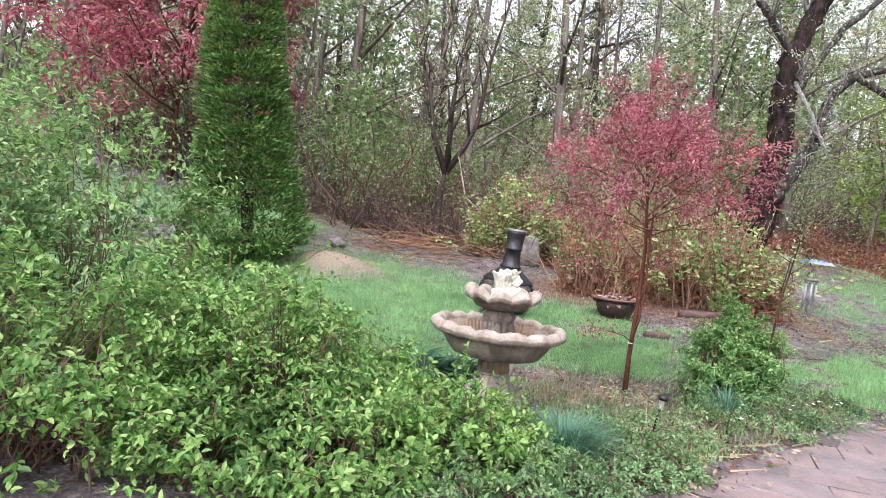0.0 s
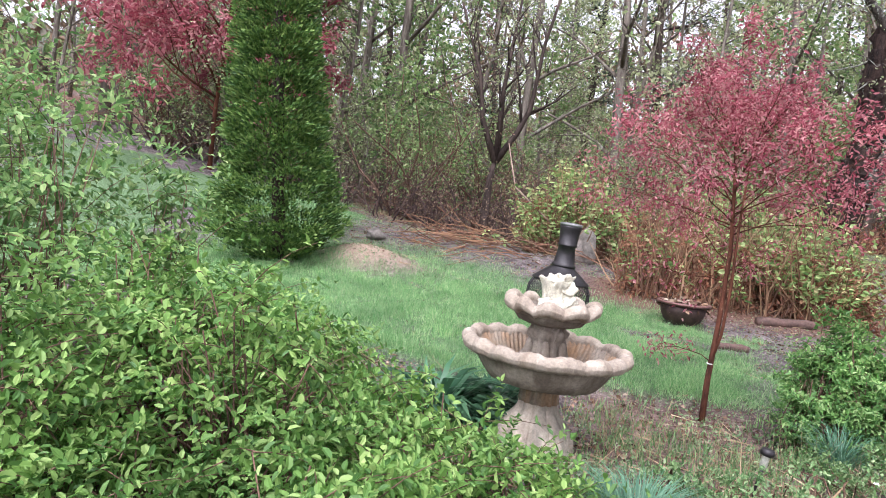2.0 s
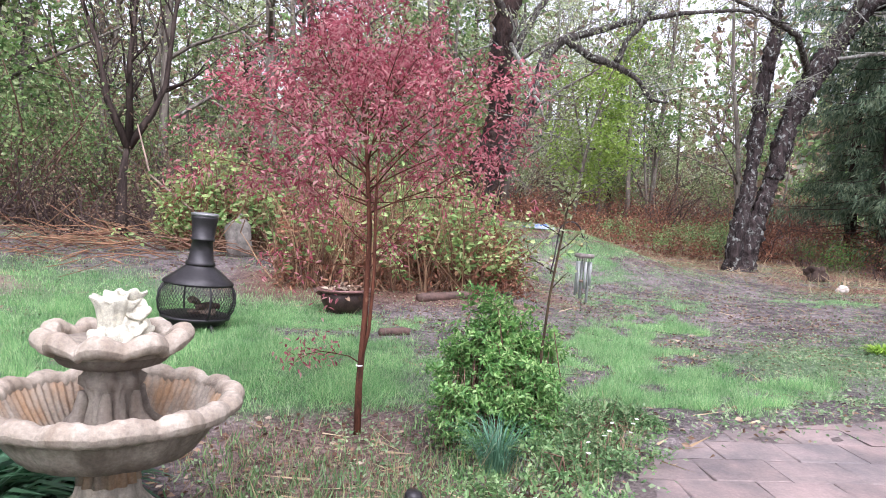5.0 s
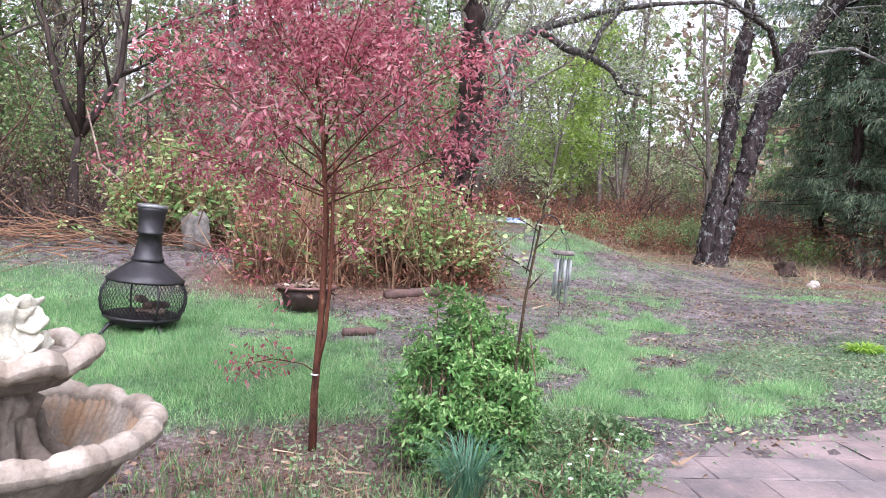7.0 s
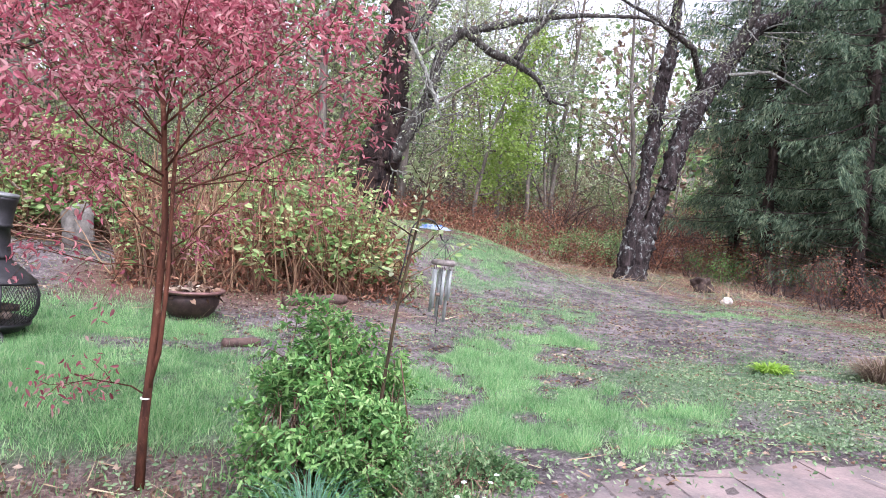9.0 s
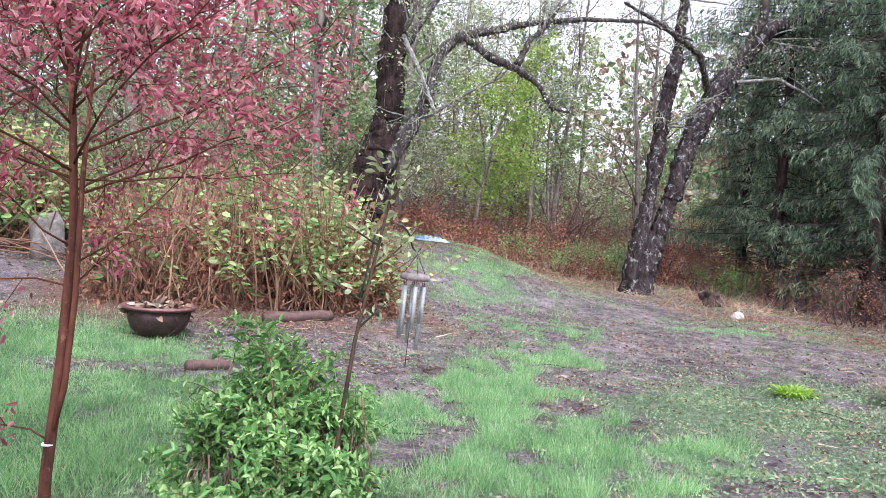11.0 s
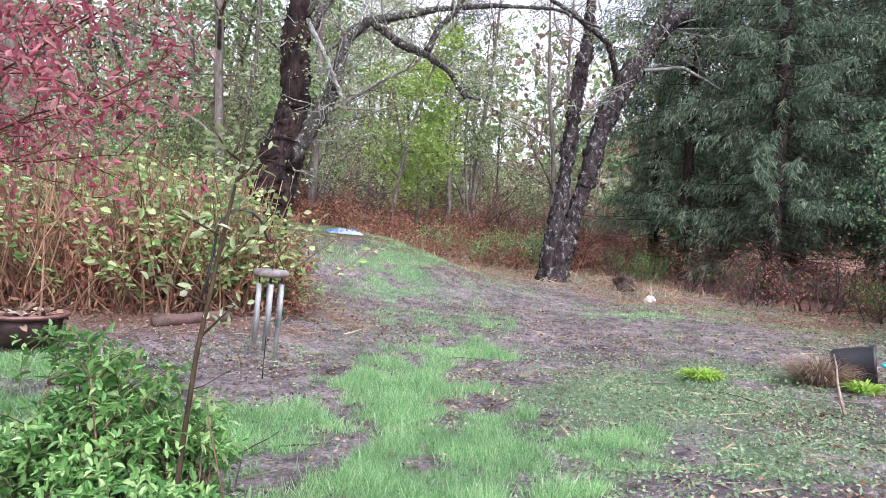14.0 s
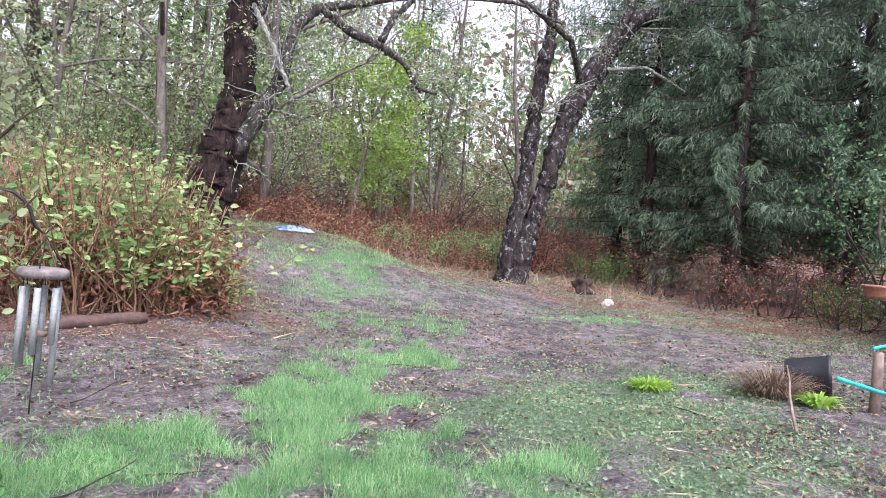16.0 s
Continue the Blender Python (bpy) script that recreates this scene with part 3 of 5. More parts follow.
spread_copies([forest_tree("young_maple", 7.2, 0.09, 40, 0.15, YELLOWGREEN, GREYBARK, "slim young tree in bright yellow-green leaf", 0.25, 0.75, 9, 0.95, 0.0, 0.25)],
              [(12.95, 25.8), (14.8, 27.0), (16.2, 30.5)], 0.95, 1.15)


# a distant wooded rise, closing the view
def far_rise():
    m, n, l, p = shader("distant_woodland")
    a = noise_node(n, l, 0.45, 5, 0.7, (1, 1, 0.45))
    b = noise_node(n, l, 2.6, 4, 0.7, (1, 1, 0.5))
    r = ramp(n, [(0.32, (0.07, 0.075, 0.06)), (0.5, (0.15, 0.155, 0.115)), (0.68, (0.23, 0.20, 0.165))])
    l.new(a.outputs["Fac"], r.inputs[0])
    g = ramp(n, [(0.3, (0.6, 0.6, 0.6)), (0.7, (1.3, 1.3, 1.3))])
    l.new(b.outputs["Fac"], g.inputs[0])
    l.new(mix(n, l, 1.0, r.outputs[0], g.outputs[0], "MULTIPLY"), p.inputs["Base Color"])
    p.inputs["Roughness"].default_value = 1.0
    p.inputs["Specular IOR Level"].default_value = 0.0
    u, v = np.meshgrid(np.linspace(-1.2, 1.6, 700), np.linspace(0, 1, 16))
    top = 10.5 + 5 * vnoise(u * 9, 0 * u, 1.0, 81) + 3.5 * vnoise(u * 60, 0 * u, 1.0, 83) + 2.5 * vnoise(u * 240, 0 * u, 1.0, 84) - 4.5 * np.exp(-(((u - 0.58) / 0.12) ** 2))
    dist = 84 + 8 * v + 5 * (vnoise(u * 60, v * 6, 1.0, 85) - 0.5) + 3 * (vnoise(u * 160, v * 14, 1.0, 86) - 0.5)
    pts = np.stack([dist * np.sin(u), dist * np.cos(u), -0.5 + v * top], -1).reshape(-1, 3)
    i = (np.arange(15)[:, None] * 700 + np.arange(699)[None]).ravel()
    tagged(part("backdrop", Buf().add(pts, np.stack([i, i + 1, i + 701, i + 700], 1)), m), "hazy distant wooded rise", "woodland", kind="structure")


far_rise()

# the far wood before it
n = 36000
a = rng.uniform(-0.95, 1.25, n)
r = rng.uniform(56, 80, n)
at = np.stack([r * np.sin(a), r * np.cos(a), 0.3 + 19 * rng.random(n) ** 1.6], 1)
for name, mat, sel in (("far_foliage", OLIVE, slice(0, n // 2)), ("far_brush", DUSKY, slice(n // 2, n))):
    k = len(at[sel])
    tagged(part(name, scatter(Buf(), SPRIG, at[sel], ways(k), ways(k), 0.9 * rng.uniform(0.5, 1.4, k), 0.5 * rng.uniform(0.5, 1.4, k)), mat, smooth=False), "hazy far woodland behind the trees", "woodland", kind="stuff")


# ---- conifers ----
def arborvitae():
    root = thing("arborvitae", Matrix.Translation(ground_at(-4.0, 10.7)) @ pose(0, 0, 0, 2, -5.5, 0), "tall narrow dark green arborvitae standing in the lawn", "tree")
    tall = 9.5
    wood = Buf()
    tube(wood, [(0, 0, -0.3), (0, 0, 3), (0, 0, tall - 0.3)], [0.12, 0.09, 0.02], 8)
    part("trunk", wood, DARKBARK, root)
    clumps, per = 1250, 48
    n = clumps * per
    z0 = tall * (1 - rng.random(clumps) ** 0.62)
    a0 = rng.uniform(0, 2 * np.pi, clumps)
    lump = 1 + 0.20 * (vnoise(a0 * 2.2, z0 * 1.7, 1.0, 5) - 0.5) + rng.uniform(-0.13, 0.10, clumps)
    env = (0.88 * np.clip(1 - z0 / tall, 0, 1) + 0.16 * np.exp(-((z0 - 0.5) / 0.6) ** 2)) * step(-0.25, 0.5, z0) * lump + 0.03
    out = np.repeat(np.stack([np.cos(a0), np.sin(a0), 0 * a0], 1), per, 0)
    round_ = np.repeat(np.stack([-np.sin(a0), np.cos(a0), 0 * a0], 1), per, 0)
    grow = rng.random(n) ** 0.8
    big = np.repeat(rng.uniform(0.75, 1.3, clumps) * np.clip(0.35 + env, 0.3, 1.0), per)
    fan = rng.normal(size=n) * 0.11 * big * (0.4 + grow)
    tilt = np.repeat(rng.uniform(-0.15, 0.5, clumps), per)
    at = out * (np.repeat(env, per) - 0.24 * big + 0.26 * big * grow)[:, None] + round_ * fan[:, None]
    at[:, 2] += np.repeat(z0, per) + 0.20 * big * tilt * grow + rng.normal(size=n) * 0.035
    way = unit(out * 0.8 + round_ * (fan * 4)[:, None] + np.array((0, 0, 0.45)) + ways(n) * 0.45)
    part("foliage", scatter(Buf(), SPRIG, at, way, ways(n) + out * 0.4, 0.085 * rng.uniform(0.6, 1.3, n), 0.036 * rng.uniform(0.6, 1.3, n)), SCALE, root, smooth=False)


arborvitae()


def spruce(tall, wide, label, low=0.0):
    root = thing("spruce", pose(0, 0, 0), label, "tree", "spruces at the edge of the wood")
    wood, sprays, dead = Buf(), Buf(), Buf()
    tube(wood, bent((0, 0, -0.3), (0, 0, 1), tall, 6, 0.015, 0.1), np.linspace(0.20, 0.02, 7), 8)
    at, way, up = [], [], []
    for z in np.arange(0.5, tall - 0.4, 0.24):
        k = rng.integers(4, 6)
        z = z + rng.uniform(-0.1, 0.1)
        for a in rng.uniform(0, 6.28) + np.arange(k) * 2 * np.pi / k + rng.uniform(-0.3, 0.3, k):
            reach = wide * min(1, 2.4 * (1 - z / tall)) * rng.uniform(0.35, 1.15) * (0.75 + 0.35 * math.sin(1.9 * z + 3 * a)) + 0.15
            o = np.array((math.cos(a), math.sin(a), 0))
            f = np.linspace(0, 1, 6)
            line = np.array((0, 0, z)) + o * (reach * f)[:, None] + np.array((0, 0, 1)) * (reach * (rng.uniform(-0.55, -0.1) * f + 0.20 * f * f) - 0.1 * f)[:, None]
            tube(wood, line, np.linspace(0.022, 0.006, 6), 3)
            if z < low and rng.random() < 0.8:
                continue
            n = int(56 * reach) + 10
            u = rng.uniform(0.15, 1, n) ** 0.8
            p = np.array([np.interp(u, f, line[:, i]) for i in range(3)]).T
            side = np.cross(o, (0, 0, 1)) * rng.choice((-1, 1), n)[:, None]
            at.append(p - np.array((0, 0, 1)) * (0.42 * rng.random(n) ** 1.5)[:, None])
            way.append(unit(side * rng.uniform(0.0, 0.7, n)[:, None] + o * 0.3 + np.array((0, 0, -0.75)) + ways(n) * 0.55))
            up.append(ways(n, 0.6, 0.8))
    at, way, up = np.concatenate(at), np.concatenate(way), np.concatenate(up)
    n = len(at)
    scatter(sprays, SPRIG, at, way, up, 0.22 * rng.uniform(0.5, 1.3, n), 0.034 * rng.uniform(0.6, 1.4, n))
    part("trunk", wood, DARKBARK, root)
    part("foliage", sprays, NEEDLE, root, smooth=False)
    return root


spread_copies([spruce(14, 2.7, "dark drooping spruce with bare lower trunk", 1.8), spruce(16, 3.0, "tall dark green spruce", 2.6)],
              [(19.4, 17.8), (18.6, 14.2), (21.0, 16.0), (21.2, 12.6), (24, 14.5), (23.4, 19.2), (24.6, 17.2), (24.5, 11.5), (21.8, 21.2), (20.6, 10.0), (26.5, 18.5)], 0.85, 1.15)
spread_copies([thicket_bush("spruce_edge_bush", 1.3, 12, 18, 0.07, SCALE, TWIG, "leafy bush under the spruces", 0.9, 0.95, "bushes under the spruces")],
              [(17.0, 10.6), (18.2, 9.8), (17.8, 11.0), (19.2, 8.6), (16.6, 8.6), (14.6, 7.8), (16.9, 17.0), (19.2, 15.4), (19.4, 17.4)], 0.55, 1.0)
spread_copies([thicket_bush("dead_lower_brush", 1.6, 13, 7, 0.06, RUST, BRUSHBARK, "dead brown twigs under the spruces", 1.1, 0.9, "brush under the spruces", 0.32, 9)],
              [(16.8, 11.9), (16.2, 13.2), (17.2, 13.4), (16.9, 15.3), (17.4, 18.6), (19.6, 13.2), (18.6, 11.8), (20.2, 11.2), (17.2, 20.2), (16.2, 10.2)], 0.7, 1.1)
spread_copies([thicket_bush("evergreen_shrub", 3.2, 20, 80, 0.075, HEMLOCK, DARKBARK, "full green evergreen shrub", 0.9, 1.0, "evergreen shrubs", 0.12, 9)], [(15.2, 8.2), (17.5, 8.0)], 1.05, 1.1)


# ---- the two old trees ----
def old_tree(label, stems, limbs, twigs_from, bark):
    root = thing("old_tree", pose(0, 0, 0), label, "tree", "old lichened trees")
    trunk = Buf()

    def gnarl(points, radii, sides):
        p = np.array(points, float)
        f = np.linspace(0, len(p) - 1, 12 * len(p))
        q = np.array([np.interp(f, np.arange(len(p)), p[:, i]) for i in range(3)]).T
        q[1:] += rng.normal(size=q[1:].shape) * 0.010
        r = np.interp(f, np.arange(len(p)), radii) * (0.97 + 0.34 * (vnoise(f, 0 * f, 1.7, len(p)) - 0.45)) * rng.uniform(0.95, 1.05, len(f))
        return q, r, sides

    for pts, radii in stems:
        tube(trunk, *gnarl(pts, radii, 18))
        trunk.v[-1] = trunk.v[-1] + rng.normal(size=trunk.v[-1].shape) * 0.026
    part("trunk", trunk, bark, root)
    wood, tips = Buf(), []
    for pts, radii in limbs:
        q, r, _ = gnarl(pts, radii, 8)
        limb = Buf()
        tube(limb, q, r, 8)
        part("limb", limb, bark if radii[0] > 0.2 else LIMBBARK if radii[0] > 0.07 else LICHEN, root)
        for k in range(8, len(q) - 1, 4):
            way = unit(ways(1)[0] * 0.8 + np.array((0, -0.1, 0.35)))
            branch_out(wood, tips, bent(q[k], way, rng.uniform(0.7, 1.7), 4, 0.25, 0.0), 0.015, 1, 8, 0.45, 0.6, 0.05, 0.25, 4)
    for x, y, z in twigs_from:
        for _ in range(5):
            branch_out(wood, tips, bent((x, y, z), ways(1, 0.6, 0.4)[0], rng.uniform(1.0, 2.2), 4, 0.22, 0.0), 0.03, 1, 8, 0.42, 0.6, 0.05, 0.25, 4)
    part("twig_mass", wood, LICHEN, root)
    part("leaves", leaves_on(Buf(), tips, 5, 0.07, 0.045, SPRIG, -0.1, 0.06, 0.7), SPRING, root, smooth=False)
    return root


z1 = float(height(5.7, 16.0))
old_tree("gnarled dark old tree with lichened limbs behind the thicket",
         [([(5.5, 16, z1 - 0.3), (5.62, 16, 0.9), (5.72, 16, 1.6), (5.84, 16, 2.2), (5.98, 16, 2.9), (6.12, 16, 3.7), (6.06, 16, 4.8), (6.1, 16, 5.7), (6.7, 16, 7.2), (7.2, 16, 9.5)], [0.52, 0.42, 0.37, 0.37, 0.33, 0.27, 0.26, 0.23, 0.18, 0.1])],
         [([(5.9, 15.9, 2.2), (6.1, 15.8, 2.65), (6.51, 15.7, 3.4), (6.76, 15.7, 3.84), (6.84, 15.7, 4.4), (6.96, 15.7, 4.9), (7.36, 15.7, 5.29), (8.04, 15.7, 5.55), (8.77, 15.6, 5.82), (10.2, 15.5, 6.2), (11.8, 15.4, 6.44), (13.1, 15.3, 6.25)], [0.20, 0.18, 0.15, 0.14, 0.12, 0.115, 0.11, 0.09, 0.075, 0.055, 0.035, 0.02]),
          ([(7.33, 15.4, 5.21), (7.95, 15.4, 4.93), (8.59, 15.4, 4.80), (9.14, 15.4, 4.57), (9.48, 15.4, 4.13), (9.94, 15.4, 4.12)], [0.085, 0.085, 0.075, 0.06, 0.045, 0.025]),
          ([(8.58, 15.4, 4.9), (8.83, 15.4, 5.43), (9.23, 15.4, 5.86), (9.6, 15.4, 6.6)], [0.075, 0.06, 0.05, 0.03]),
          ([(6.2, 15.9, 5.2), (6.5, 15.5, 4.4), (6.75, 15.3, 3.7), (6.9, 15.3, 3.4)], [0.05, 0.045, 0.035, 0.02]),
          ([(6.3, 16, 5.5), (5.4, 15.6, 6.5), (4.6, 15.4, 7.4)], [0.12, 0.09, 0.05]),
          ([(6.1, 16, 4.6), (7.1, 15.8, 6.4), (8.2, 15.6, 7.5)], [0.10, 0.08, 0.04])],
         [(6.2, 15.9, 5.2), (5.5, 15.6, 6.4), (7.3, 16, 8.5)], OAKBARK)
old_tree("leaning old tree with two lichened stems and peeling bark",
         [([(13.5, 17, -0.1), (13.64, 17, 0.46), (13.92, 17, 1.4), (14.2, 17, 2.2), (14.5, 17, 2.9), (14.74, 17, 3.96), (15.15, 17, 4.93), (15.86, 17, 5.97), (16.52, 17, 6.83), (17.22, 17, 7.7), (18.41, 17, 8.2), (19.45, 17, 8.7), (20.6, 17, 9.2)], [0.42, 0.31, 0.26, 0.23, 0.22, 0.24, 0.27, 0.29, 0.28, 0.26, 0.22, 0.18, 0.14]),
          ([(13.26, 16.95, 0.0), (13.30, 16.95, 0.95), (13.68, 17.0, 2.46), (13.89, 17.1, 3.84), (14.07, 17.1, 5.38), (14.30, 17.1, 6.55), (14.36, 17.1, 7.57), (14.5, 17.1, 10)], [0.27, 0.22, 0.19, 0.18, 0.17, 0.14, 0.12, 0.06])],
         [([(15.4, 17, 5.6), (14.4, 16.4, 6.4), (13.0, 16.2, 6.8), (11.6, 16, 7.0)], [0.10, 0.08, 0.06, 0.03]),
          ([(16.2, 17, 6.5), (16.6, 16.5, 7.8), (16.4, 16.3, 9.3)], [0.16, 0.12, 0.06]),
          ([(15.7, 17, 6.0), (17.0, 16.2, 6.2), (18.2, 15.8, 5.7)], [0.06, 0.05, 0.02])],
         [(14.3, 17, 6.4), (14.4, 17, 8.0), (16.3, 16.4, 8.4), (17.2, 17, 7.5), (14.0, 17, 4.6)], OLDBARK)

# dark forked tree at the left of the thicket
dark = thing("forked_dark_tree", pose(0, 0, 0), "dark forked tree with bare twisting branches", "tree")
wood, tips = Buf(), []
branch_out(wood, tips, np.array([(-1.6, 16.7, 0.3), (-1.62, 16.7, 1.2), (-1.6, 16.7, 2.0), (-1.5, 16.7, 2.6)]), 0.14, 0, 3, 0.3, 0.5, 0.1, 0.1, 8)
tips = []
for pts in ([(-1.52, 16.7, 2.4), (-1.1, 16.7, 3.1), (-0.85, 16.7, 3.7), (-0.7, 16.7, 5.2), (-0.3, 16.7, 7.0)], [(-1.52, 16.7, 2.4), (-1.9, 16.6, 3.3), (-2.1, 16.6, 4.4), (-2.7, 16.6, 6.0)], [(-1.5, 16.7, 2.5), (-1.5, 16.5, 4.0), (-1.3, 16.4, 6.2)]):
    branch_out(wood, tips, np.array(pts), 0.085, 2, 8, 0.34, 0.5, 0.2, 0.18, 6, 0.3)
part("trunk", wood, DARKBARK, dark)
part("leaves", leaves_on(Buf(), tips, 6, 0.07, 0.045, SPRIG, 0, 0.1, 0.8), SPRING, dark, smooth=False)


# ---- red maples ----
def red_maple(m, label, trunk, crown_from, reach, kids, per, leaf, group="red maples", shoot=False):
    root = thing("red_maple", m, label, "tree", group)
    wood, tips = Buf(), []
    tr = Buf()
    p = np.array(trunk, float)
    tube(tr, p, np.linspace(0.023, 0.009, len(p)), 10)
    if shoot:
        tube(tr, [p[1] + (0.0, 0, 0.1), (0.04, -0.03, 0.62), (0.055, -0.05, 0.95), (0.05, -0.05, 1.35), (0.06, -0.06, 1.8)], [0.010, 0.011, 0.010, 0.009, 0.005], 8)
    part("trunk", tr, REDBARK, root)
    if shoot:
        part("tag", lathe([(0.0215, 0.409), (0.0222, 0.410), (0.0222, 0.414), (0.0215, 0.415)], 16), plain("white_tape", (0.75, 0.75, 0.72), 0.6), root, "white tape band")
    for f in np.linspace(0, 1, kids):
        z = crown_from + f ** 1.15 * (p[-1][2] - crown_from)
        at = np.array([np.interp(z, p[:, 2], p[:, i]) for i in range(3)])
        a = f * 23.0
        way = (math.cos(a), math.sin(a), 0.36 + 1.05 * f)
        size = reach * (0.72 + 0.36 * math.sin(math.pi * min(1, 0.25 + f))) * rng.uniform(0.85, 1.1)
        branch_out(wood, tips, bent(at, way, size, 5, 0.12, 0.02), 0.0055 if shoot else 0.011, 2, 7, 0.42, 0.5, 0.03, 0.16, 5, 0.25)
    if shoot:
        low = []
        for z, way, size in ((0.42, (-0.9, -0.1, 0.75), 0.40), (0.98, (-1, 0.3, 0.32), 0.62), (1.05, (1, 0.5, 0.28), 0.66), (1.12, (-0.9, -0.4, 0.4), 0.55), (1.36, (1, 0.2, 0.32), 0.85), (0.95, (0.5, 0.3, 0.5), 0.35)):
            at = np.array([np.interp(z, p[:, 2], p[:, i]) for i in range(3)])
            branch_out(wood, low, bent(at, way, size, 5, 0.16), 0.004, 1, 7, 0.4, 0.5, 0.0, 0.15, 4, 0.3)
        tips += low
    part("branch_work", wood, REDBARK, root)
    part("crown", leaves_on(Buf(), tips, per, leaf, leaf * 0.36, LEAF, -0.55, 0.035, 0.95), REDLEAF, root, smooth=False)
    return root


rng = np.random.default_rng(21)
red_maple(Matrix.Translation((1.5, 6.18, -0.19)) @ Matrix.Scale(1.1, 4), "slender young maple with fine red leaves", [(0, 0, -0.1), (0.0, 0, 0.3), (0.02, 0, 0.7), (0.03, 0, 1.2), (0.0, 0, 1.6), (-0.04, 0, 1.95)], 1.30, 0.93, 24, 15, 0.036, shoot=True)
red_maple(Matrix.Translation(ground_at(-8.35, 16.0)) @ Matrix.Scale(2.8, 4), "larger red-leaved maple up the bank behind the arborvitae", [(0, 0, -0.1), (0, 0, 0.5), (0.05, 0, 1.2), (0.1, 0, 2.3)], 0.36, 1.3, 30, 30, 0.06)


# ---- hedge and shrubs in the bed ----
def leafy_shrub(name, label, spots, leaf, count, mat, group="", fall=0.45, broad=0.5, whips=0, reach=0.28):
    """Arching shoots with opposite leaves over a tangle of brown stems, with gaps. spots: x, y, radius, height."""
    root = thing(name, pose(0, 0, 0), label, "shrub", group)
    wood, at, way, up, size = Buf(), [], [], [], []
    weight = np.array([r * r + 0.8 * r * h for _, _, r, h in spots])
    nodes = 8
    for (x, y, r, h), w in zip(spots, weight / weight.sum()):
        z0 = float(height(x, y)) - 0.03
        n = int(max(8, count * w / (2 * nodes + 1)))
        a = rng.uniform(0, 2 * np.pi, n)
        side = rng.random(n) < h / (h + 1.1 * r)
        q = np.where(side, rng.uniform(0.75, 1.0, n), rng.random(n) ** 0.5)
        out = np.stack([np.cos(a), np.sin(a), 0 * a], 1)
        px, py = x + r * q * out[:, 0], y + r * q * out[:, 1]
        top = h * (1 - fall * q * q) * (0.72 + 0.56 * vnoise(px, py, 3.2, 61))
        z = np.where(side, top * rng.uniform(0.12, 1.0, n), top * rng.uniform(0.82, 1.12, n))
        tip = np.stack([px, py, z0 + z], 1)
        keep = vnoise(px + 1.7 * z, py + 1.1 * z, 4.5, 67) > rng.uniform(0.15, 0.5, n)
        long = np.where(rng.random(n) < whips, 1.9, 1.0)[:, None]
        d = unit(out * (0.25 + 0.8 * q)[:, None] + np.array((0, 0, 0.75)) + rng.normal(size=(n, 3)) * 0.4)
        stretch = reach * rng.uniform(0.55, 1.25, n)[:, None] * long
        begin = tip - d * reach * 0.8
        tip, d, stretch, begin = tip[keep], d[keep], stretch[keep], begin[keep]
        n = len(tip)
        across = unit(np.cross(d, rng.normal(size=(n, 3))))
        third = np.cross(d, across)
        f = np.linspace(0, 1, nodes)
        line = begin[:, None] + d[:, None] * (stretch[:, None] * f[None, :, None]) - np.array((0, 0, 0.35)) * stretch[:, None] * (f ** 2)[None, :, None]
        for i in range(n):
            if i % 2 == 0:
                tube(wood, line[i][::2], np.linspace(0.0026, 0.0012, 4), 3)
            if i % 5 == 0:
                foot = np.array((x + 0.4 * r * rng.normal() * 0.6, y + 0.4 * r * rng.normal() * 0.6, z0))
                mid = 0.5 * foot + 0.5 * line[i][0] + rng.normal(size=3) * 0.06
                tube(wood, [foot, mid, line[i][0]], [0.006, 0.0045, 0.003], 4)
        for k in range(1, nodes):
            o = across if k % 2 else third
            for sign in (-1, 1):
                there = rng.random(n) < 0.9
                at.append((line[:, k] + rng.normal(size=(n, 3)) * 0.006)[there])
                way.append(unit(o * sign + d * 0.55 + rng.normal(size=(n, 3)) * 0.3 - np.array((0, 0, 0.15)))[there])
                up.append((np.array((0, 0, 1.0)) + 0.6 * d + rng.normal(size=(n, 3)) * 0.35)[there])
                size.append((leaf * (1.15 - 0.5 * (k / nodes) ** 2) * rng.uniform(0.7, 1.2, n))[there])
        at.append(line[:, -1])
        way.append(d)
        up.append(np.array((0, 0, 1.0)) + rng.normal(size=(n, 3)) * 0.4)
        size.append(leaf * rng.uniform(0.5, 0.9, n))
    at, way, up, size = (np.concatenate(v) for v in (at, way, up, size))
    part("stem_tangle", wood, TWIG, root)
    part("foliage", scatter(Buf(), LEAF, at, way, up, size, size * broad * rng.uniform(0.8, 1.2, len(at))), mat, root, smooth=False)
    return root


leafy_shrub("honeysuckle_hedge", "overgrown leafy green honeysuckle hedge along the paving",
            [(0.16, 3.3, 0.48, 0.50), (-0.28, 3.5, 0.48, 0.58), (0.42, 3.05, 0.30, 0.34), (-0.35, 2.75, 0.5, 0.55), (-0.85, 3.2, 0.6, 0.84), (-0.85, 2.55, 0.42, 0.50), (-1.5, 3.5, 0.6, 0.98), (-1.6, 2.6, 0.65, 0.92), (-2.0, 2.0, 0.45, 0.6), (-1.15, 4.0, 0.45, 0.8), (-0.7, 3.85, 0.40, 0.66), (-0.35, 3.85, 0.30, 0.42)],
            0.042, 84000, HEDGE, "", 0.45, 0.52, 0.10)
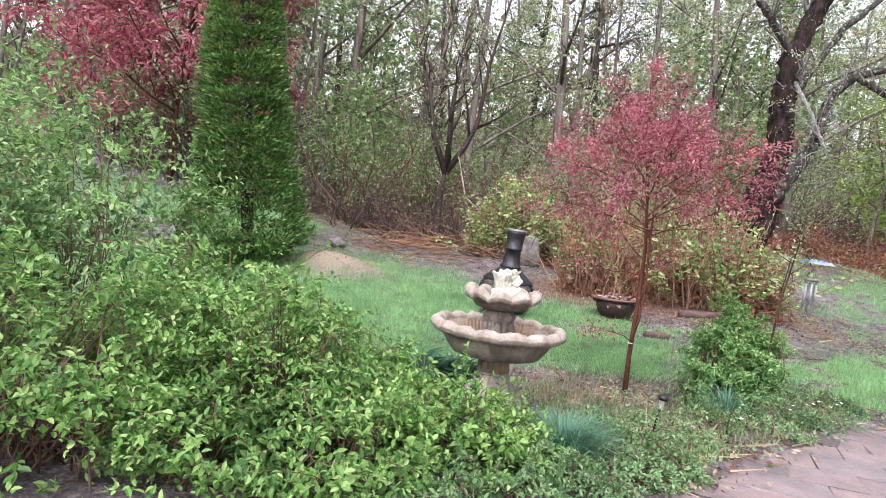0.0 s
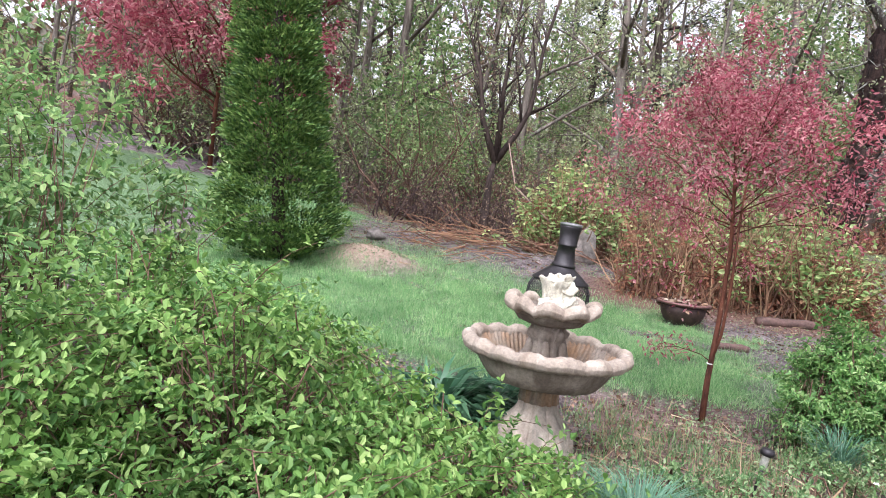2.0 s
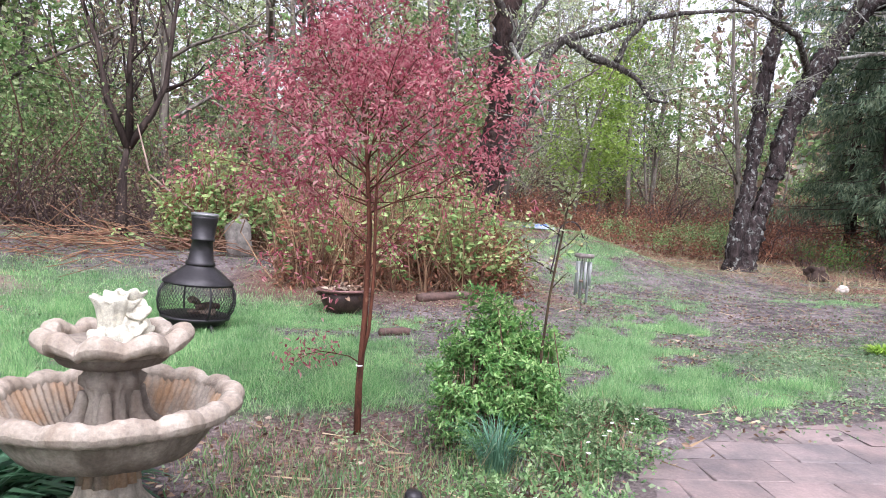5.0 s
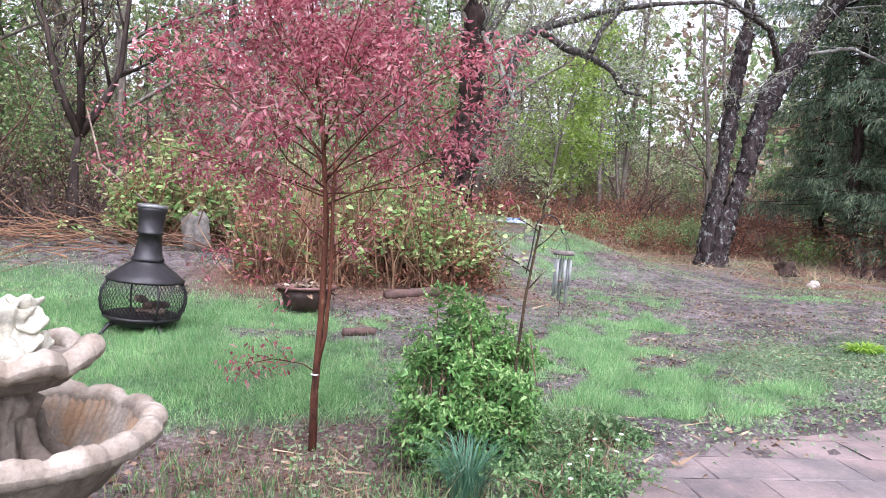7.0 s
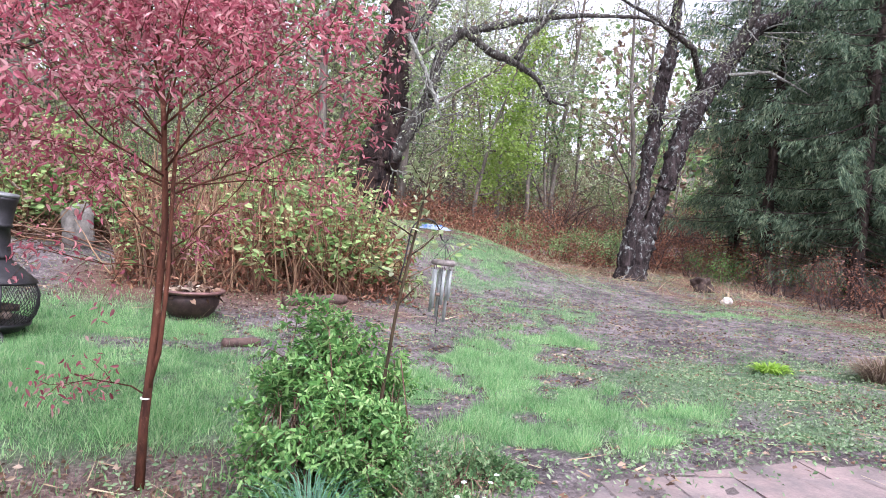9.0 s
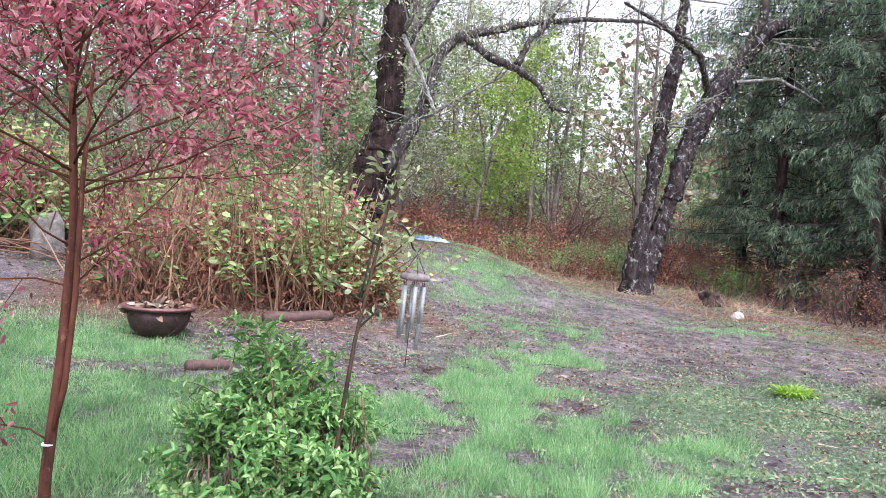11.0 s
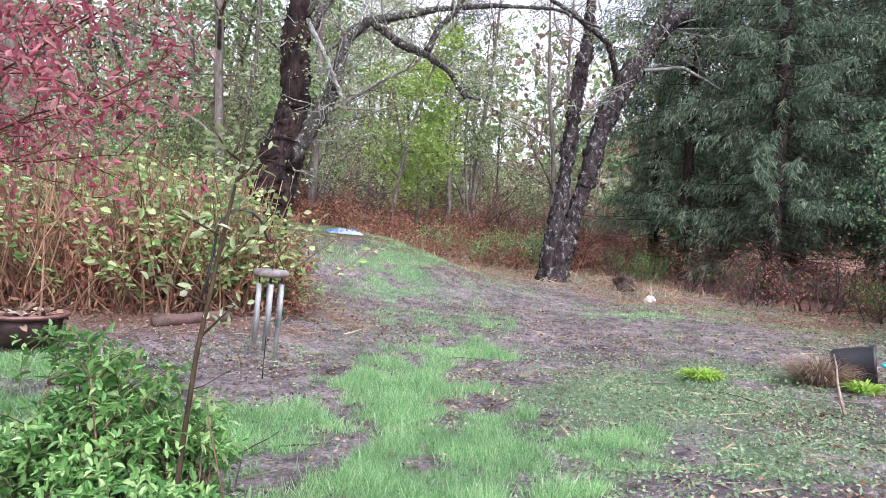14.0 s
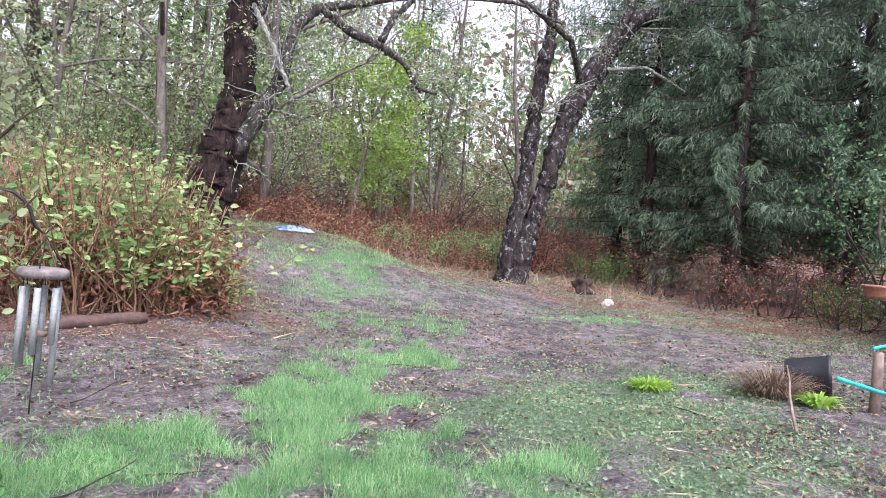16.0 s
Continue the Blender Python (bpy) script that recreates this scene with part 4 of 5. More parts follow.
leafy_shrub("tall_leafy_shrub", "tall loose shrub with pale green leaves", [(-2.35, 3.9, 0.5, 1.55), (-2.9, 3.4, 0.6, 1.9), (-2.5, 2.7, 0.6, 1.35), (-3.4, 4.3, 0.65, 2.2), (-2.0, 4.5, 0.28, 1.45)], 0.052, 36000, PALELEAF, "", 0.25, 0.5, 0.15, 0.42)
leafy_shrub("round_green_bush", "rounded bright green leafy bush by the paving", [(2.20, 5.84, 0.25, 0.80), (2.46, 5.80, 0.25, 0.82), (2.33, 5.72, 0.25, 0.84), (2.58, 5.74, 0.18, 0.70), (2.04, 5.78, 0.18, 0.62), (2.42, 5.60, 0.22, 0.62), (2.16, 5.62, 0.22, 0.56)], 0.042, 32000, SHRUB, "", 0.14, 0.42, 0.0, 0.2)


def tuft(name, label, x, y, n, tall, wide, width, mat, lean=0.5, category="plant", group=""):
    root = thing(name, pose(*ground_at(x, y)), label, category, group)
    a = rng.uniform(0, 2 * np.pi, n)
    r = wide * rng.random(n) ** 0.5
    at = np.stack([0.5 * r * np.cos(a), 0.5 * r * np.sin(a), np.full(n, -0.02)], 1)
    way = np.stack([np.cos(a) * lean * r / wide, np.sin(a) * lean * r / wide, np.ones(n)], 1) + rng.normal(size=(n, 3)) * 0.12
    up = np.stack([-np.cos(a), -np.sin(a), 0.3 + 0 * a], 1)
    long, broad = tall * rng.uniform(0.6, 1.15, n), width * rng.uniform(0.7, 1.2, n)
    fans = 12 if width > 0.025 else 1
    for k in range(fans):
        pick = (a * fans / (2 * np.pi)).astype(int) == k
        part("leaf_fan" if fans > 1 else "leaves", scatter(Buf(), STRAP, at[pick], way[pick], up[pick], long[pick], broad[pick]), mat, root)
    return root


tuft("strap_leaved_plant", "clump of glossy blue-green strap leaves beside the fountain", -0.35, 4.95, 380, 0.42, 0.38, 0.038, DARKSTRAP, 1.15)
tuft("strap_leaved_plant", "clump of glossy blue-green strap leaves beside the fountain", -0.02, 5.25, 260, 0.38, 0.32, 0.036, DARKSTRAP, 1.15)
tuft("grassy_clump", "upright clump of fine blue-green grass in the bed", 0.72, 3.45, 1100, 0.32, 0.26, 0.0042, BLUEGREEN, 0.45)
tuft("grassy_clump", "thin blue-green blades at the foot of the bush", 2.12, 5.3, 260, 0.36, 0.18, 0.0045, BLUEGREEN, 0.45)
tuft("fern_clump", "small lime-green fern clump on the soil", 8.05, 8.0, 220, 0.17, 0.27, 0.022, LIME, 1.0)
tuft("fern_clump", "lime-green leaves beside the black pot", 8.75, 6.75, 90, 0.17, 0.2, 0.03, LIME, 1.0)
for x, y, s in ((1.35, 3.95, 1.0), (1.75, 4.30, 1.1), (2.15, 4.62, 1.2), (2.6, 4.98, 1.0), (1.1, 3.62, 0.9), (2.75, 5.35, 1.0), (0.95, 4.0, 0.8), (0.75, 2.95, 0.9), (1.0, 3.3, 1.0), (0.4, 2.75, 1.1), (0.55, 3.1, 1.1), (0.2, 2.45, 1.0), (1.2, 3.45, 0.8), (2.4, 4.9, 0.9), (3.0, 5.45, 0.7)):
    leafy_shrub("low_bed_plant", "low leafy green weeds spilling over the paving edge", [(x, y, 0.25 * s, 0.25 * s), (x + 0.12, y - 0.02, 0.2 * s, 0.17 * s)], 0.028, 2200, BEDLEAF, "plants along the paving edge", 0.45, 0.5, 0.0, 0.12)


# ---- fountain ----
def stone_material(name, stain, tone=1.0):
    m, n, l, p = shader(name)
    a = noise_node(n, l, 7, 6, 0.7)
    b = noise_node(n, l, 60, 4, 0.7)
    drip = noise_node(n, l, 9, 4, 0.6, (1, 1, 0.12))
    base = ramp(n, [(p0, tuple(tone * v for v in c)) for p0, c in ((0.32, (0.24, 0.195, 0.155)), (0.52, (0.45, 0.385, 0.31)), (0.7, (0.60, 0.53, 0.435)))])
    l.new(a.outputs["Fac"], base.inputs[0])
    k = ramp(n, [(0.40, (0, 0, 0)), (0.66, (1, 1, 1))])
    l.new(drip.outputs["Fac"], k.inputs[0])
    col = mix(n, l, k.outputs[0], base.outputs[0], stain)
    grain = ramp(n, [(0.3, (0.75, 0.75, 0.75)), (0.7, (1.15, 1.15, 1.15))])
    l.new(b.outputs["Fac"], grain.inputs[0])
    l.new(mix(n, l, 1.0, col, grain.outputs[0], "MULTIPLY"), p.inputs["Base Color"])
    p.inputs["Roughness"].default_value = 0.88
    bump(n, l, p, b.outputs["Fac"], 0.8, 0.006)
    return m


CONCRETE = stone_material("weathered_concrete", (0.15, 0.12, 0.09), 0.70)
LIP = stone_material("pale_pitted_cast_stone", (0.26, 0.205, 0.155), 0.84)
# same stone at a lower tone, for the column and its scrolls
CARVED = stone_material("dark_cast_stone", (0.13, 0.10, 0.075), 0.55)
STAINED = stone_material("stained_concrete", (0.31, 0.19, 0.105), 0.68)
WHITEWASH = stone_material("flaking_white_concrete", (0.24, 0.21, 0.17), 1.15)
# darker brown stone for the basin floor and the upper bowl's underside
DARKSTONE = stone_material("dark_brown_concrete", (0.10, 0.075, 0.055), 0.42)
PALE = plain("cream_painted_cast_stone", (0.56, 0.53, 0.42), 0.8, 0.0, 0.35, 26.0, 0.02)


def fountain():
    root = thing("fountain", pose(0.28, 4.78, -0.19, 0, 1.0, 0), "weathered two-tier concrete garden fountain with scalloped bowls, dry", "fountain")

    def flute(k, amp, tall=0.0):
        return lambda a, i: (amp * np.cos(k * a), tall * np.cos(k * a))

    def petals(a, i):
        deep = (0.6, 0.9, 1.0, 1.0, 0.9, 0.6, 0.35, 0.2)[min(i, 7)]
        return deep * (0.045 * np.abs(np.cos(4.5 * a)) ** 0.6 - 0.026 + 0.004 * np.cos(27 * a + i)), 0.0

    part("base", lathe([(0.185, 0), (0.205, 0.03), (0.218, 0.08), (0.212, 0.14), (0.178, 0.205), (0.138, 0.255), (0.118, 0.29), (0.112, 0.335)], 162, petals), WHITEWASH, root, "white flaking foot of broad petals")
    part("pedestal", lathe([(0.112, 0.335), (0.106, 0.37), (0.108, 0.41), (0.122, 0.44), (0.15, 0.46)], 112, flute(14, 0.009)), STAINED, root, "brown-stained fluted neck")

    def rim(k, dr, dz, low, high, fl):
        def wave(a, i):
            f = step(low, high, i)
            lobe = np.abs(np.sin(k * a / 2 + 0.35 * np.sin(3 * a))) * 2 - 1.2 + 0.35 * np.sin(5 * a + 1.0)
            fine = 0.004 * np.abs(np.sin(1.5 * k * a)) * step(high, high + 1, i)
            return f * dr * lobe + fl * (1 - f) * np.cos(2 * k * a), f * dz * lobe + fine
        return wave

    def rolled(k, ring, z, thick, dr, dz, sides):
        """A thick rolled lip with uneven lobes."""
        turn = np.linspace(0, 2 * np.pi, 15)

        def wave(a, i):
            lobe = np.abs(np.sin(k * a / 2 + 0.4 * np.sin(3 * a + 0.5))) * 2 - 1.25 + 0.3 * np.sin(5 * a + 1.0)
            fold = 1 + 0.09 * lobe + 0.05 * np.cos(3 * k * a + 1.3) + 0.04 * np.sin(7 * a)
            return dr * lobe + thick * (fold - 1) * math.cos(turn[i]), dz * lobe + thick * (fold - 1) * math.sin(turn[i])
        return lathe([(ring + thick * math.cos(u), z + thick * math.sin(u)) for u in turn], sides, wave, True)

    def panels(a, i):
        return (0.010 if i > 1 else 0.0) * (np.abs(np.sin(7.5 * a + 0.4 * np.sin(3 * a + 0.5))) ** 0.5 - 0.7), 0.0

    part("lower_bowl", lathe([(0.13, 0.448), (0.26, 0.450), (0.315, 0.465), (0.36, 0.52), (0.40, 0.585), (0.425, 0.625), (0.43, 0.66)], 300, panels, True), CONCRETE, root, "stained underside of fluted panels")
    lobes = rim(15, 0.014, 0.010, 4, 7, 0.006)
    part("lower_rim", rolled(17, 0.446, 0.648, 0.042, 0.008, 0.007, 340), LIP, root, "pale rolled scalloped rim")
    inner = [(0.424, 0.668), (0.402, 0.64), (0.372, 0.585), (0.33, 0.52), (0.285, 0.475), (0.15, 0.468), (0.02, 0.465)]
    part("basin", lathe(inner[:5], 480, lambda a, i: lobes(a, 10) if i == 0 else ((0.006 if i < 4 else 0.002) * np.cos(80 * a), 0.0), True), STAINED, root, "rust-stained fluted inside of the basin")
    part("basin_floor", lathe([(0.295, 0.478), (0.15, 0.468), (0.02, 0.465)], 60), DARKSTONE, root, "dark brown floor of the basin")
    part("column", lathe([(0.165, 0.465), (0.16, 0.50), (0.125, 0.55), (0.10, 0.61), (0.088, 0.68), (0.088, 0.70), (0.105, 0.72), (0.108, 0.75), (0.088, 0.765), (0.095, 0.79)], 96, lambda a, i: (0.012 * np.cos(8 * a + 0.8 * i) + 0.005 * np.cos(17 * a - i), 0.0)), CARVED, root, "dark carved column")
    part("upper_bowl_underside", lathe([(0.09, 0.785), (0.14, 0.79), (0.185, 0.805), (0.21, 0.835), (0.228, 0.875)], 128, flute(18, 0.003)), DARKSTONE, root, "dark brown underside")
    part("upper_bowl", lathe([(0.225, 0.845), (0.225, 0.885), (0.19, 0.89), (0.13, 0.88), (0.03, 0.87)], 120, None), CONCRETE, root)
    part("upper_rim", rolled(10, 0.238, 0.893, 0.038, 0.014, 0.017, 300), LIP, root, "pale rolled scalloped rim")
    for a in np.linspace(0.5, 0.5 + 2 * np.pi, 6, endpoint=False):
        c, q = math.cos(a), math.sin(a)
        leaf = Buf()
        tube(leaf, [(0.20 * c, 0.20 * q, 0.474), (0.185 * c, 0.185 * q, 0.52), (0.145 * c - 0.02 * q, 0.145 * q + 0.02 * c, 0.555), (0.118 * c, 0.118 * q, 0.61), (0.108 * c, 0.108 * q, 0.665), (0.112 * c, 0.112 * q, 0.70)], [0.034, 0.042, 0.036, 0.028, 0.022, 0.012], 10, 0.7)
        part("scroll", leaf, CARVED, root, "dark carved scroll")
    finial = part("finial", lathe([(0.055, 0.865), (0.062, 0.90), (0.058, 0.95), (0.070, 1.01), (0.085, 1.045), (0.078, 1.052), (0.05, 1.03), (0.01, 1.02)], 72, lambda a, i: (0.005 * np.cos(12 * a) + (0.012 * np.cos(6 * a + 1) if i > 3 else 0), 0.008 * np.cos(6 * a) if i > 3 else 0.0)), PALE, root, "cream cast cup ornament with flowers")
    for x, y, z, r, tip in ((-0.045, 0.0, 1.035, 0.050, 0), (0.0, -0.035, 1.045, 0.046, 25), (0.055, 0.0, 1.055, 0.052, -15), (0.085, -0.02, 1.0, 0.045, 55), (0.075, -0.045, 0.945, 0.048, 60), (0.03, -0.085, 0.905, 0.050, 70), (-0.04, -0.08, 0.90, 0.045, 65), (0.0, 0.05, 1.04, 0.045, -20), (0.10, 0.02, 0.92, 0.040, 50)):
        b = lathe([(r * 0.30, -0.03), (r * 0.62, -0.012), (r, 0.012), (r * 0.93, 0.022), (r * 0.45, 0.006), (r * 0.24, 0.016), (0.004, 0.022)], 40, lambda a, i: (0.11 * r * np.cos(5 * a) if 1 < i < 4 else 0.0, 0.006 * np.cos(5 * a) if 1 < i < 4 else 0.0))
        v = np.concatenate(b.v)
        turn = np.array(Matrix.Rotation(radians(tip), 3, "X"))
        part("bloom", Buf().add(v @ turn.T + np.array((x, y, z)), *b.f), PALE, finial)


fountain()


# ---- chiminea ----
def chiminea():
    root = thing("chiminea", Matrix.Translation(ground_at(0.29, 9.28)) @ pose(0, 0, 0, 1.0, 4.0, 0) @ Matrix.Scale(1.04, 4), "black cast-iron chiminea with mesh bowl and tall neck on grass", "chiminea")
    part("fire_bowl", lathe([(0.10, 0.055), (0.20, 0.06), (0.265, 0.085), (0.305, 0.125), (0.318, 0.15), (0.30, 0.15), (0.25, 0.105), (0.1, 0.08)], 48), IRON, root)
    bars = Buf()
    prof = np.array([(0.318, 0.15), (0.358, 0.22), (0.374, 0.30), (0.366, 0.39), (0.318, 0.49)])
    for turn in (-1, 1):
        for a in np.linspace(0, 2 * np.pi, 64, endpoint=False):
            ang = a + turn * np.linspace(0, 0.55, 5)
            tube(bars, np.stack([prof[:, 0] * np.cos(ang), prof[:, 0] * np.sin(ang), prof[:, 1]], 1), 0.0026, 3)
    part("mesh_screen", bars, IRON, root)
    part("band", lathe([(0.318, 0.135), (0.334, 0.14), (0.337, 0.165), (0.322, 0.17)], 48), IRON, root)
    for a in np.linspace(0.4, 0.4 + 2 * np.pi, 4, endpoint=False):
        rib = Buf()
        tube(rib, np.stack([1.01 * prof[:, 0] * math.cos(a), 1.01 * prof[:, 0] * math.sin(a), prof[:, 1]], 1), 0.010, 6)
        part("rib", rib, IRON, root)
    part("hood", lathe([(0.325, 0.475), (0.338, 0.482), (0.335, 0.497), (0.255, 0.56), (0.18, 0.62), (0.14, 0.65), (0.13, 0.67)], 48), IRON, root)
    part("neck", lathe([(0.135, 0.655), (0.145, 0.665), (0.14, 0.69), (0.125, 0.70), (0.110, 0.80), (0.098, 0.90), (0.114, 0.905), (0.116, 0.925), (0.106, 0.93), (0.118, 1.08), (0.128, 1.12), (0.128, 1.15), (0.10, 1.15), (0.09, 1.1)], 40), IRON, root)
    part("cap", lathe([(0.02, 1.135), (0.13, 1.145), (0.133, 1.165), (0.12, 1.175), (0.02, 1.182)], 40), plain("grey_enamel", (0.20, 0.20, 0.20), 0.35, 0.3), root, "flat grey cap")
    for a in (0.6, 2.17, 3.74, 5.3):
        leg = Buf()
        c, s = math.cos(a), math.sin(a)
        tube(leg, [(0.25 * c, 0.25 * s, 0.10), (0.31 * c, 0.31 * s, 0.08), (0.35 * c, 0.35 * s, 0.03), (0.40 * c, 0.40 * s, -0.03)], [0.022, 0.02, 0.016, 0.02], 8)
        part("leg", leg, IRON, root)


chiminea()
for i, (x, a) in enumerate(((-0.10, 0.2), (0.06, -0.5), (0.12, 0.9), (-0.02, 1.4))):
    b = Buf()
    tube(b, [(-0.15, 0, 0), (0, 0.01, 0.01), (0.15, 0, 0)], [0.035, 0.04, 0.034], 9)
    ob = part("firewood", b, WOOD if i % 2 else SOOT, None)
    ob.matrix_basis = pose(0.30 + x, 9.28 + 0.04 * i, float(height(0.3, 9.28)) + 0.13 + 0.055 * i, 0, 8 * (i - 1.5), math.degrees(a))
    tagged(ob, "short split piece of firewood inside the chiminea", "firewood", "firewood in the chiminea")


# ---- iron kettle full of dead leaves ----
def kettle():
    root = thing("iron_kettle", Matrix.Translation(ground_at(1.99, 10.36)) @ Matrix.Scale(0.92, 4), "wide rusty black iron kettle planter filled with dead leaves", "planter")
    part("body", lathe([(0.12, 0), (0.20, 0.025), (0.27, 0.09), (0.31, 0.18), (0.33, 0.30), (0.03, 0.24)], 48), plain("rusty_iron", (0.055, 0.032, 0.028), 0.6, 0.4, 0.5, 9.0), root)
    part("rim", lathe([(0.325, 0.295), (0.375, 0.312), (0.385, 0.325), (0.378, 0.342), (0.345, 0.345), (0.315, 0.325), (0.305, 0.25)], 48, None, True), plain("rusted_rim", (0.17, 0.085, 0.075), 0.45, 0.2, 0.4, 12.0), root, "rust-red flared rim")
    n = 420
    a, r = rng.uniform(0, 2 * np.pi, n), 0.3 * rng.random(n) ** 0.5
    at = np.stack([r * np.cos(a), r * np.sin(a), 0.25 + 0.1 * rng.random(n)], 1)
    part("dead_leaves", scatter(Buf(), LEAF, at, ways(n, 0.4), ways(n, 0.5, 0.8), 0.11, 0.06), DEADLEAF, root)


kettle()


LOGWOOD = plain("wet_log_bark", (0.10, 0.058, 0.046), 0.8, 0.0, 0.5, 9.0, 0.012)


def log(x0, y0, x1, y1, r, mat, label, name="log"):
    a, b = np.array(ground_at(x0, y0, r * 0.75)), np.array(ground_at(x1, y1, r * 0.75))
    f = np.linspace(0, 1, 9)[:, None]
    buf = Buf()
    tube(buf, a * (1 - f) + b * f + rng.normal(size=(9, 3)) * r * 0.08, r * rng.uniform(0.86, 1.12, 9), 12)
    return tagged(part(name, buf, mat), label, "log", "fallen wood")


log(3.13, 11.04, 3.98, 11.28, 0.065, LOGWOOD, "short reddish brown log lying before the thicket")
log(2.18, 8.95, 2.52, 9.02, 0.045, LOGWOOD, "small split piece of wood on the bare soil", "wood_piece")


# ---- rocks, mound, stump ----
def lump(name, x, y, rx, ry, rz, mat, label, category, seed, turn=0.0, sink=0.25, rough=0.18):
    bm = bmesh.new()
    bmesh.ops.create_icosphere(bm, subdivisions=4, radius=1)
    for v in bm.verts:
        k = 1 + rough * 2 * (noise.noise(v.co * 1.3 + Vector((seed, 0, 0)))) + rough * 0.6 * noise.noise(v.co * 4 + Vector((0, seed, 0)))
        v.co = Vector((v.co.x * rx, v.co.y * ry, v.co.z * rz)) * k
    ob = part(name, bm, mat)
    ob.matrix_basis = pose(*ground_at(x, y, rz * (1 - sink)), 0, 0, turn)
    return tagged(ob, label, category)


lump("standing_rock", 0.68, 13.2, 0.21, 0.15, 0.36, ROCK, "pointed grey upright rock at the edge of the thicket", "rock", 3.1)
lump("field_stone", -3.1, 12.8, 0.17, 0.13, 0.11, ROCK, "rounded grey field stone in the grass", "rock", 5.7)
lump("field_stone", 13.4, 13.6, 0.13, 0.10, 0.09, plain("pale_stone", (0.42, 0.38, 0.33), 0.9), "pale stone on the leaf litter", "rock", 8.2)
lump("rotten_stump", 14.4, 15.3, 0.26, 0.22, 0.22, plain("rotten_wood", (0.05, 0.03, 0.022), 0.95, 0, 0.5, 14, 0.03), "rotten reddish stump on the grass", "stump", 9.4, 0, 0.35, 0.4)


# ---- young stake-like sapling, hook and wind chime ----
def sapling():
    root = thing("sapling", pose(2.46, 5.62, float(height(2.46, 5.62))), "thin mossy sapling with a few opening leaves", "tree")
    wood, tips = Buf(), []
    line = np.array([(0, 0, -0.1), (0.03, 0, 0.3), (0.05, 0, 0.6), (0.08, 0, 0.9), (0.13, 0, 1.2), (0.17, 0, 1.42), (0.20, 0, 1.62)])
    tube(wood, line, [0.011, 0.010, 0.009, 0.008, 0.007, 0.005, 0.002], 7)
    for z, a in ((0.95, 0.4), (1.05, 2.6), (1.18, 0.1), (1.27, 3.4), (1.36, 1.0), (1.45, 0.2), (1.52, 2.9)):
        at = np.array([np.interp(z, line[:, 2], line[:, i]) for i in range(3)])
        sub = bent(at, (math.cos(a), 0.5 * math.sin(a), 0.9), rng.uniform(0.12, 0.24), 3, 0.15)
        tube(wood, sub, [0.005, 0.004, 0.003, 0.002], 4)
        tips.append((sub, 0.2))
    tips.append((line[-2:], 0.2))
    part("trunk", wood, bark_material("mossy_bark", (0.02, 0.014, 0.010), (0.075, 0.052, 0.028), (0.13, 0.12, 0.05), 0.33, 30.0, 0.004), root)
    part("leaves", leaves_on(Buf(), tips, 12, 0.045, 0.02, LEAF, 0.2, 0.02), SPRING, root)


sapling()
hook = thing("hanging_hook", pose(2.585, 5.635, 0), "black iron hook bracket fixed to the mossy sapling", "garden hook")
rod = Buf()
f = np.linspace(np.pi, 0.15, 10)
arc = np.stack([0.08 + 0.08 * np.cos(f), 0 * f, 1.15 + 0.09 * np.sin(f)], 1)
tube(rod, np.concatenate([[(-0.045, -0.008, 0.92), (-0.02, -0.004, 1.02)], arc, [(0.165, 0, 1.15), (0.185, 0, 1.13), (0.20, 0, 1.15)]]), 0.0042, 6)
part("rod", rod, IRON, hook)


def wind_chime():
    root = thing("wind_chime", pose(2.772, 5.64, 1.035, 0, 2.0, 0), "wind chime with grey wooden disc and dull metal tubes", "wind chime")
    part("disc", lathe([(0.03, -0.014), (0.054, -0.013), (0.06, -0.004), (0.059, 0.006), (0.052, 0.012), (0.01, 0.013)], 36), plain("grey_wood_disc", (0.19, 0.16, 0.145), 0.8, 0, 0.4, 30), root)
    for i, a in enumerate(np.linspace(0.3, 0.3 + 2 * np.pi, 6, endpoint=False)):
        x, y = 0.042 * math.cos(a), 0.042 * math.sin(a)
        low = -0.29 + 0.022 * i
        b = lathe([(0.0065, low), (0.0082, low), (0.0082, -0.035), (0.0065, -0.035)], 14, None, True)
        v = np.concatenate(b.v) + np.array((x, y, 0))
        part("tube", Buf().add(v, *b.f), TUBE, root)
        c = Buf()
        tube(c, [(x, y, -0.04), (x, y, -0.01)], 0.0015, 4)
        part("cord", c, IRON, root)
    c = Buf()
    tube(c, [(0, 0, -0.30), (0, 0, -0.15), (0, 0, 0.0)], 0.0015, 4)
    tube(c, [(0, 0, -0.36), (0, 0, -0.33), (0, 0, -0.30)], [0.002, 0.002, 0.0015], 4)
    part("cord", c, IRON, root)
    part("clapper", lathe([(0.005, -0.165), (0.024, -0.162), (0.024, -0.150), (0.005, -0.147)], 24), WOOD, root)
    for a in (0.3, 2.4, 4.5):
        c = Buf()
        tube(c, [(0.05 * math.cos(a), 0.05 * math.sin(a), 0.012), (0.0, 0, 0.09)], 0.0015, 4)
        part("chain", c, IRON, root)


wind_chime()

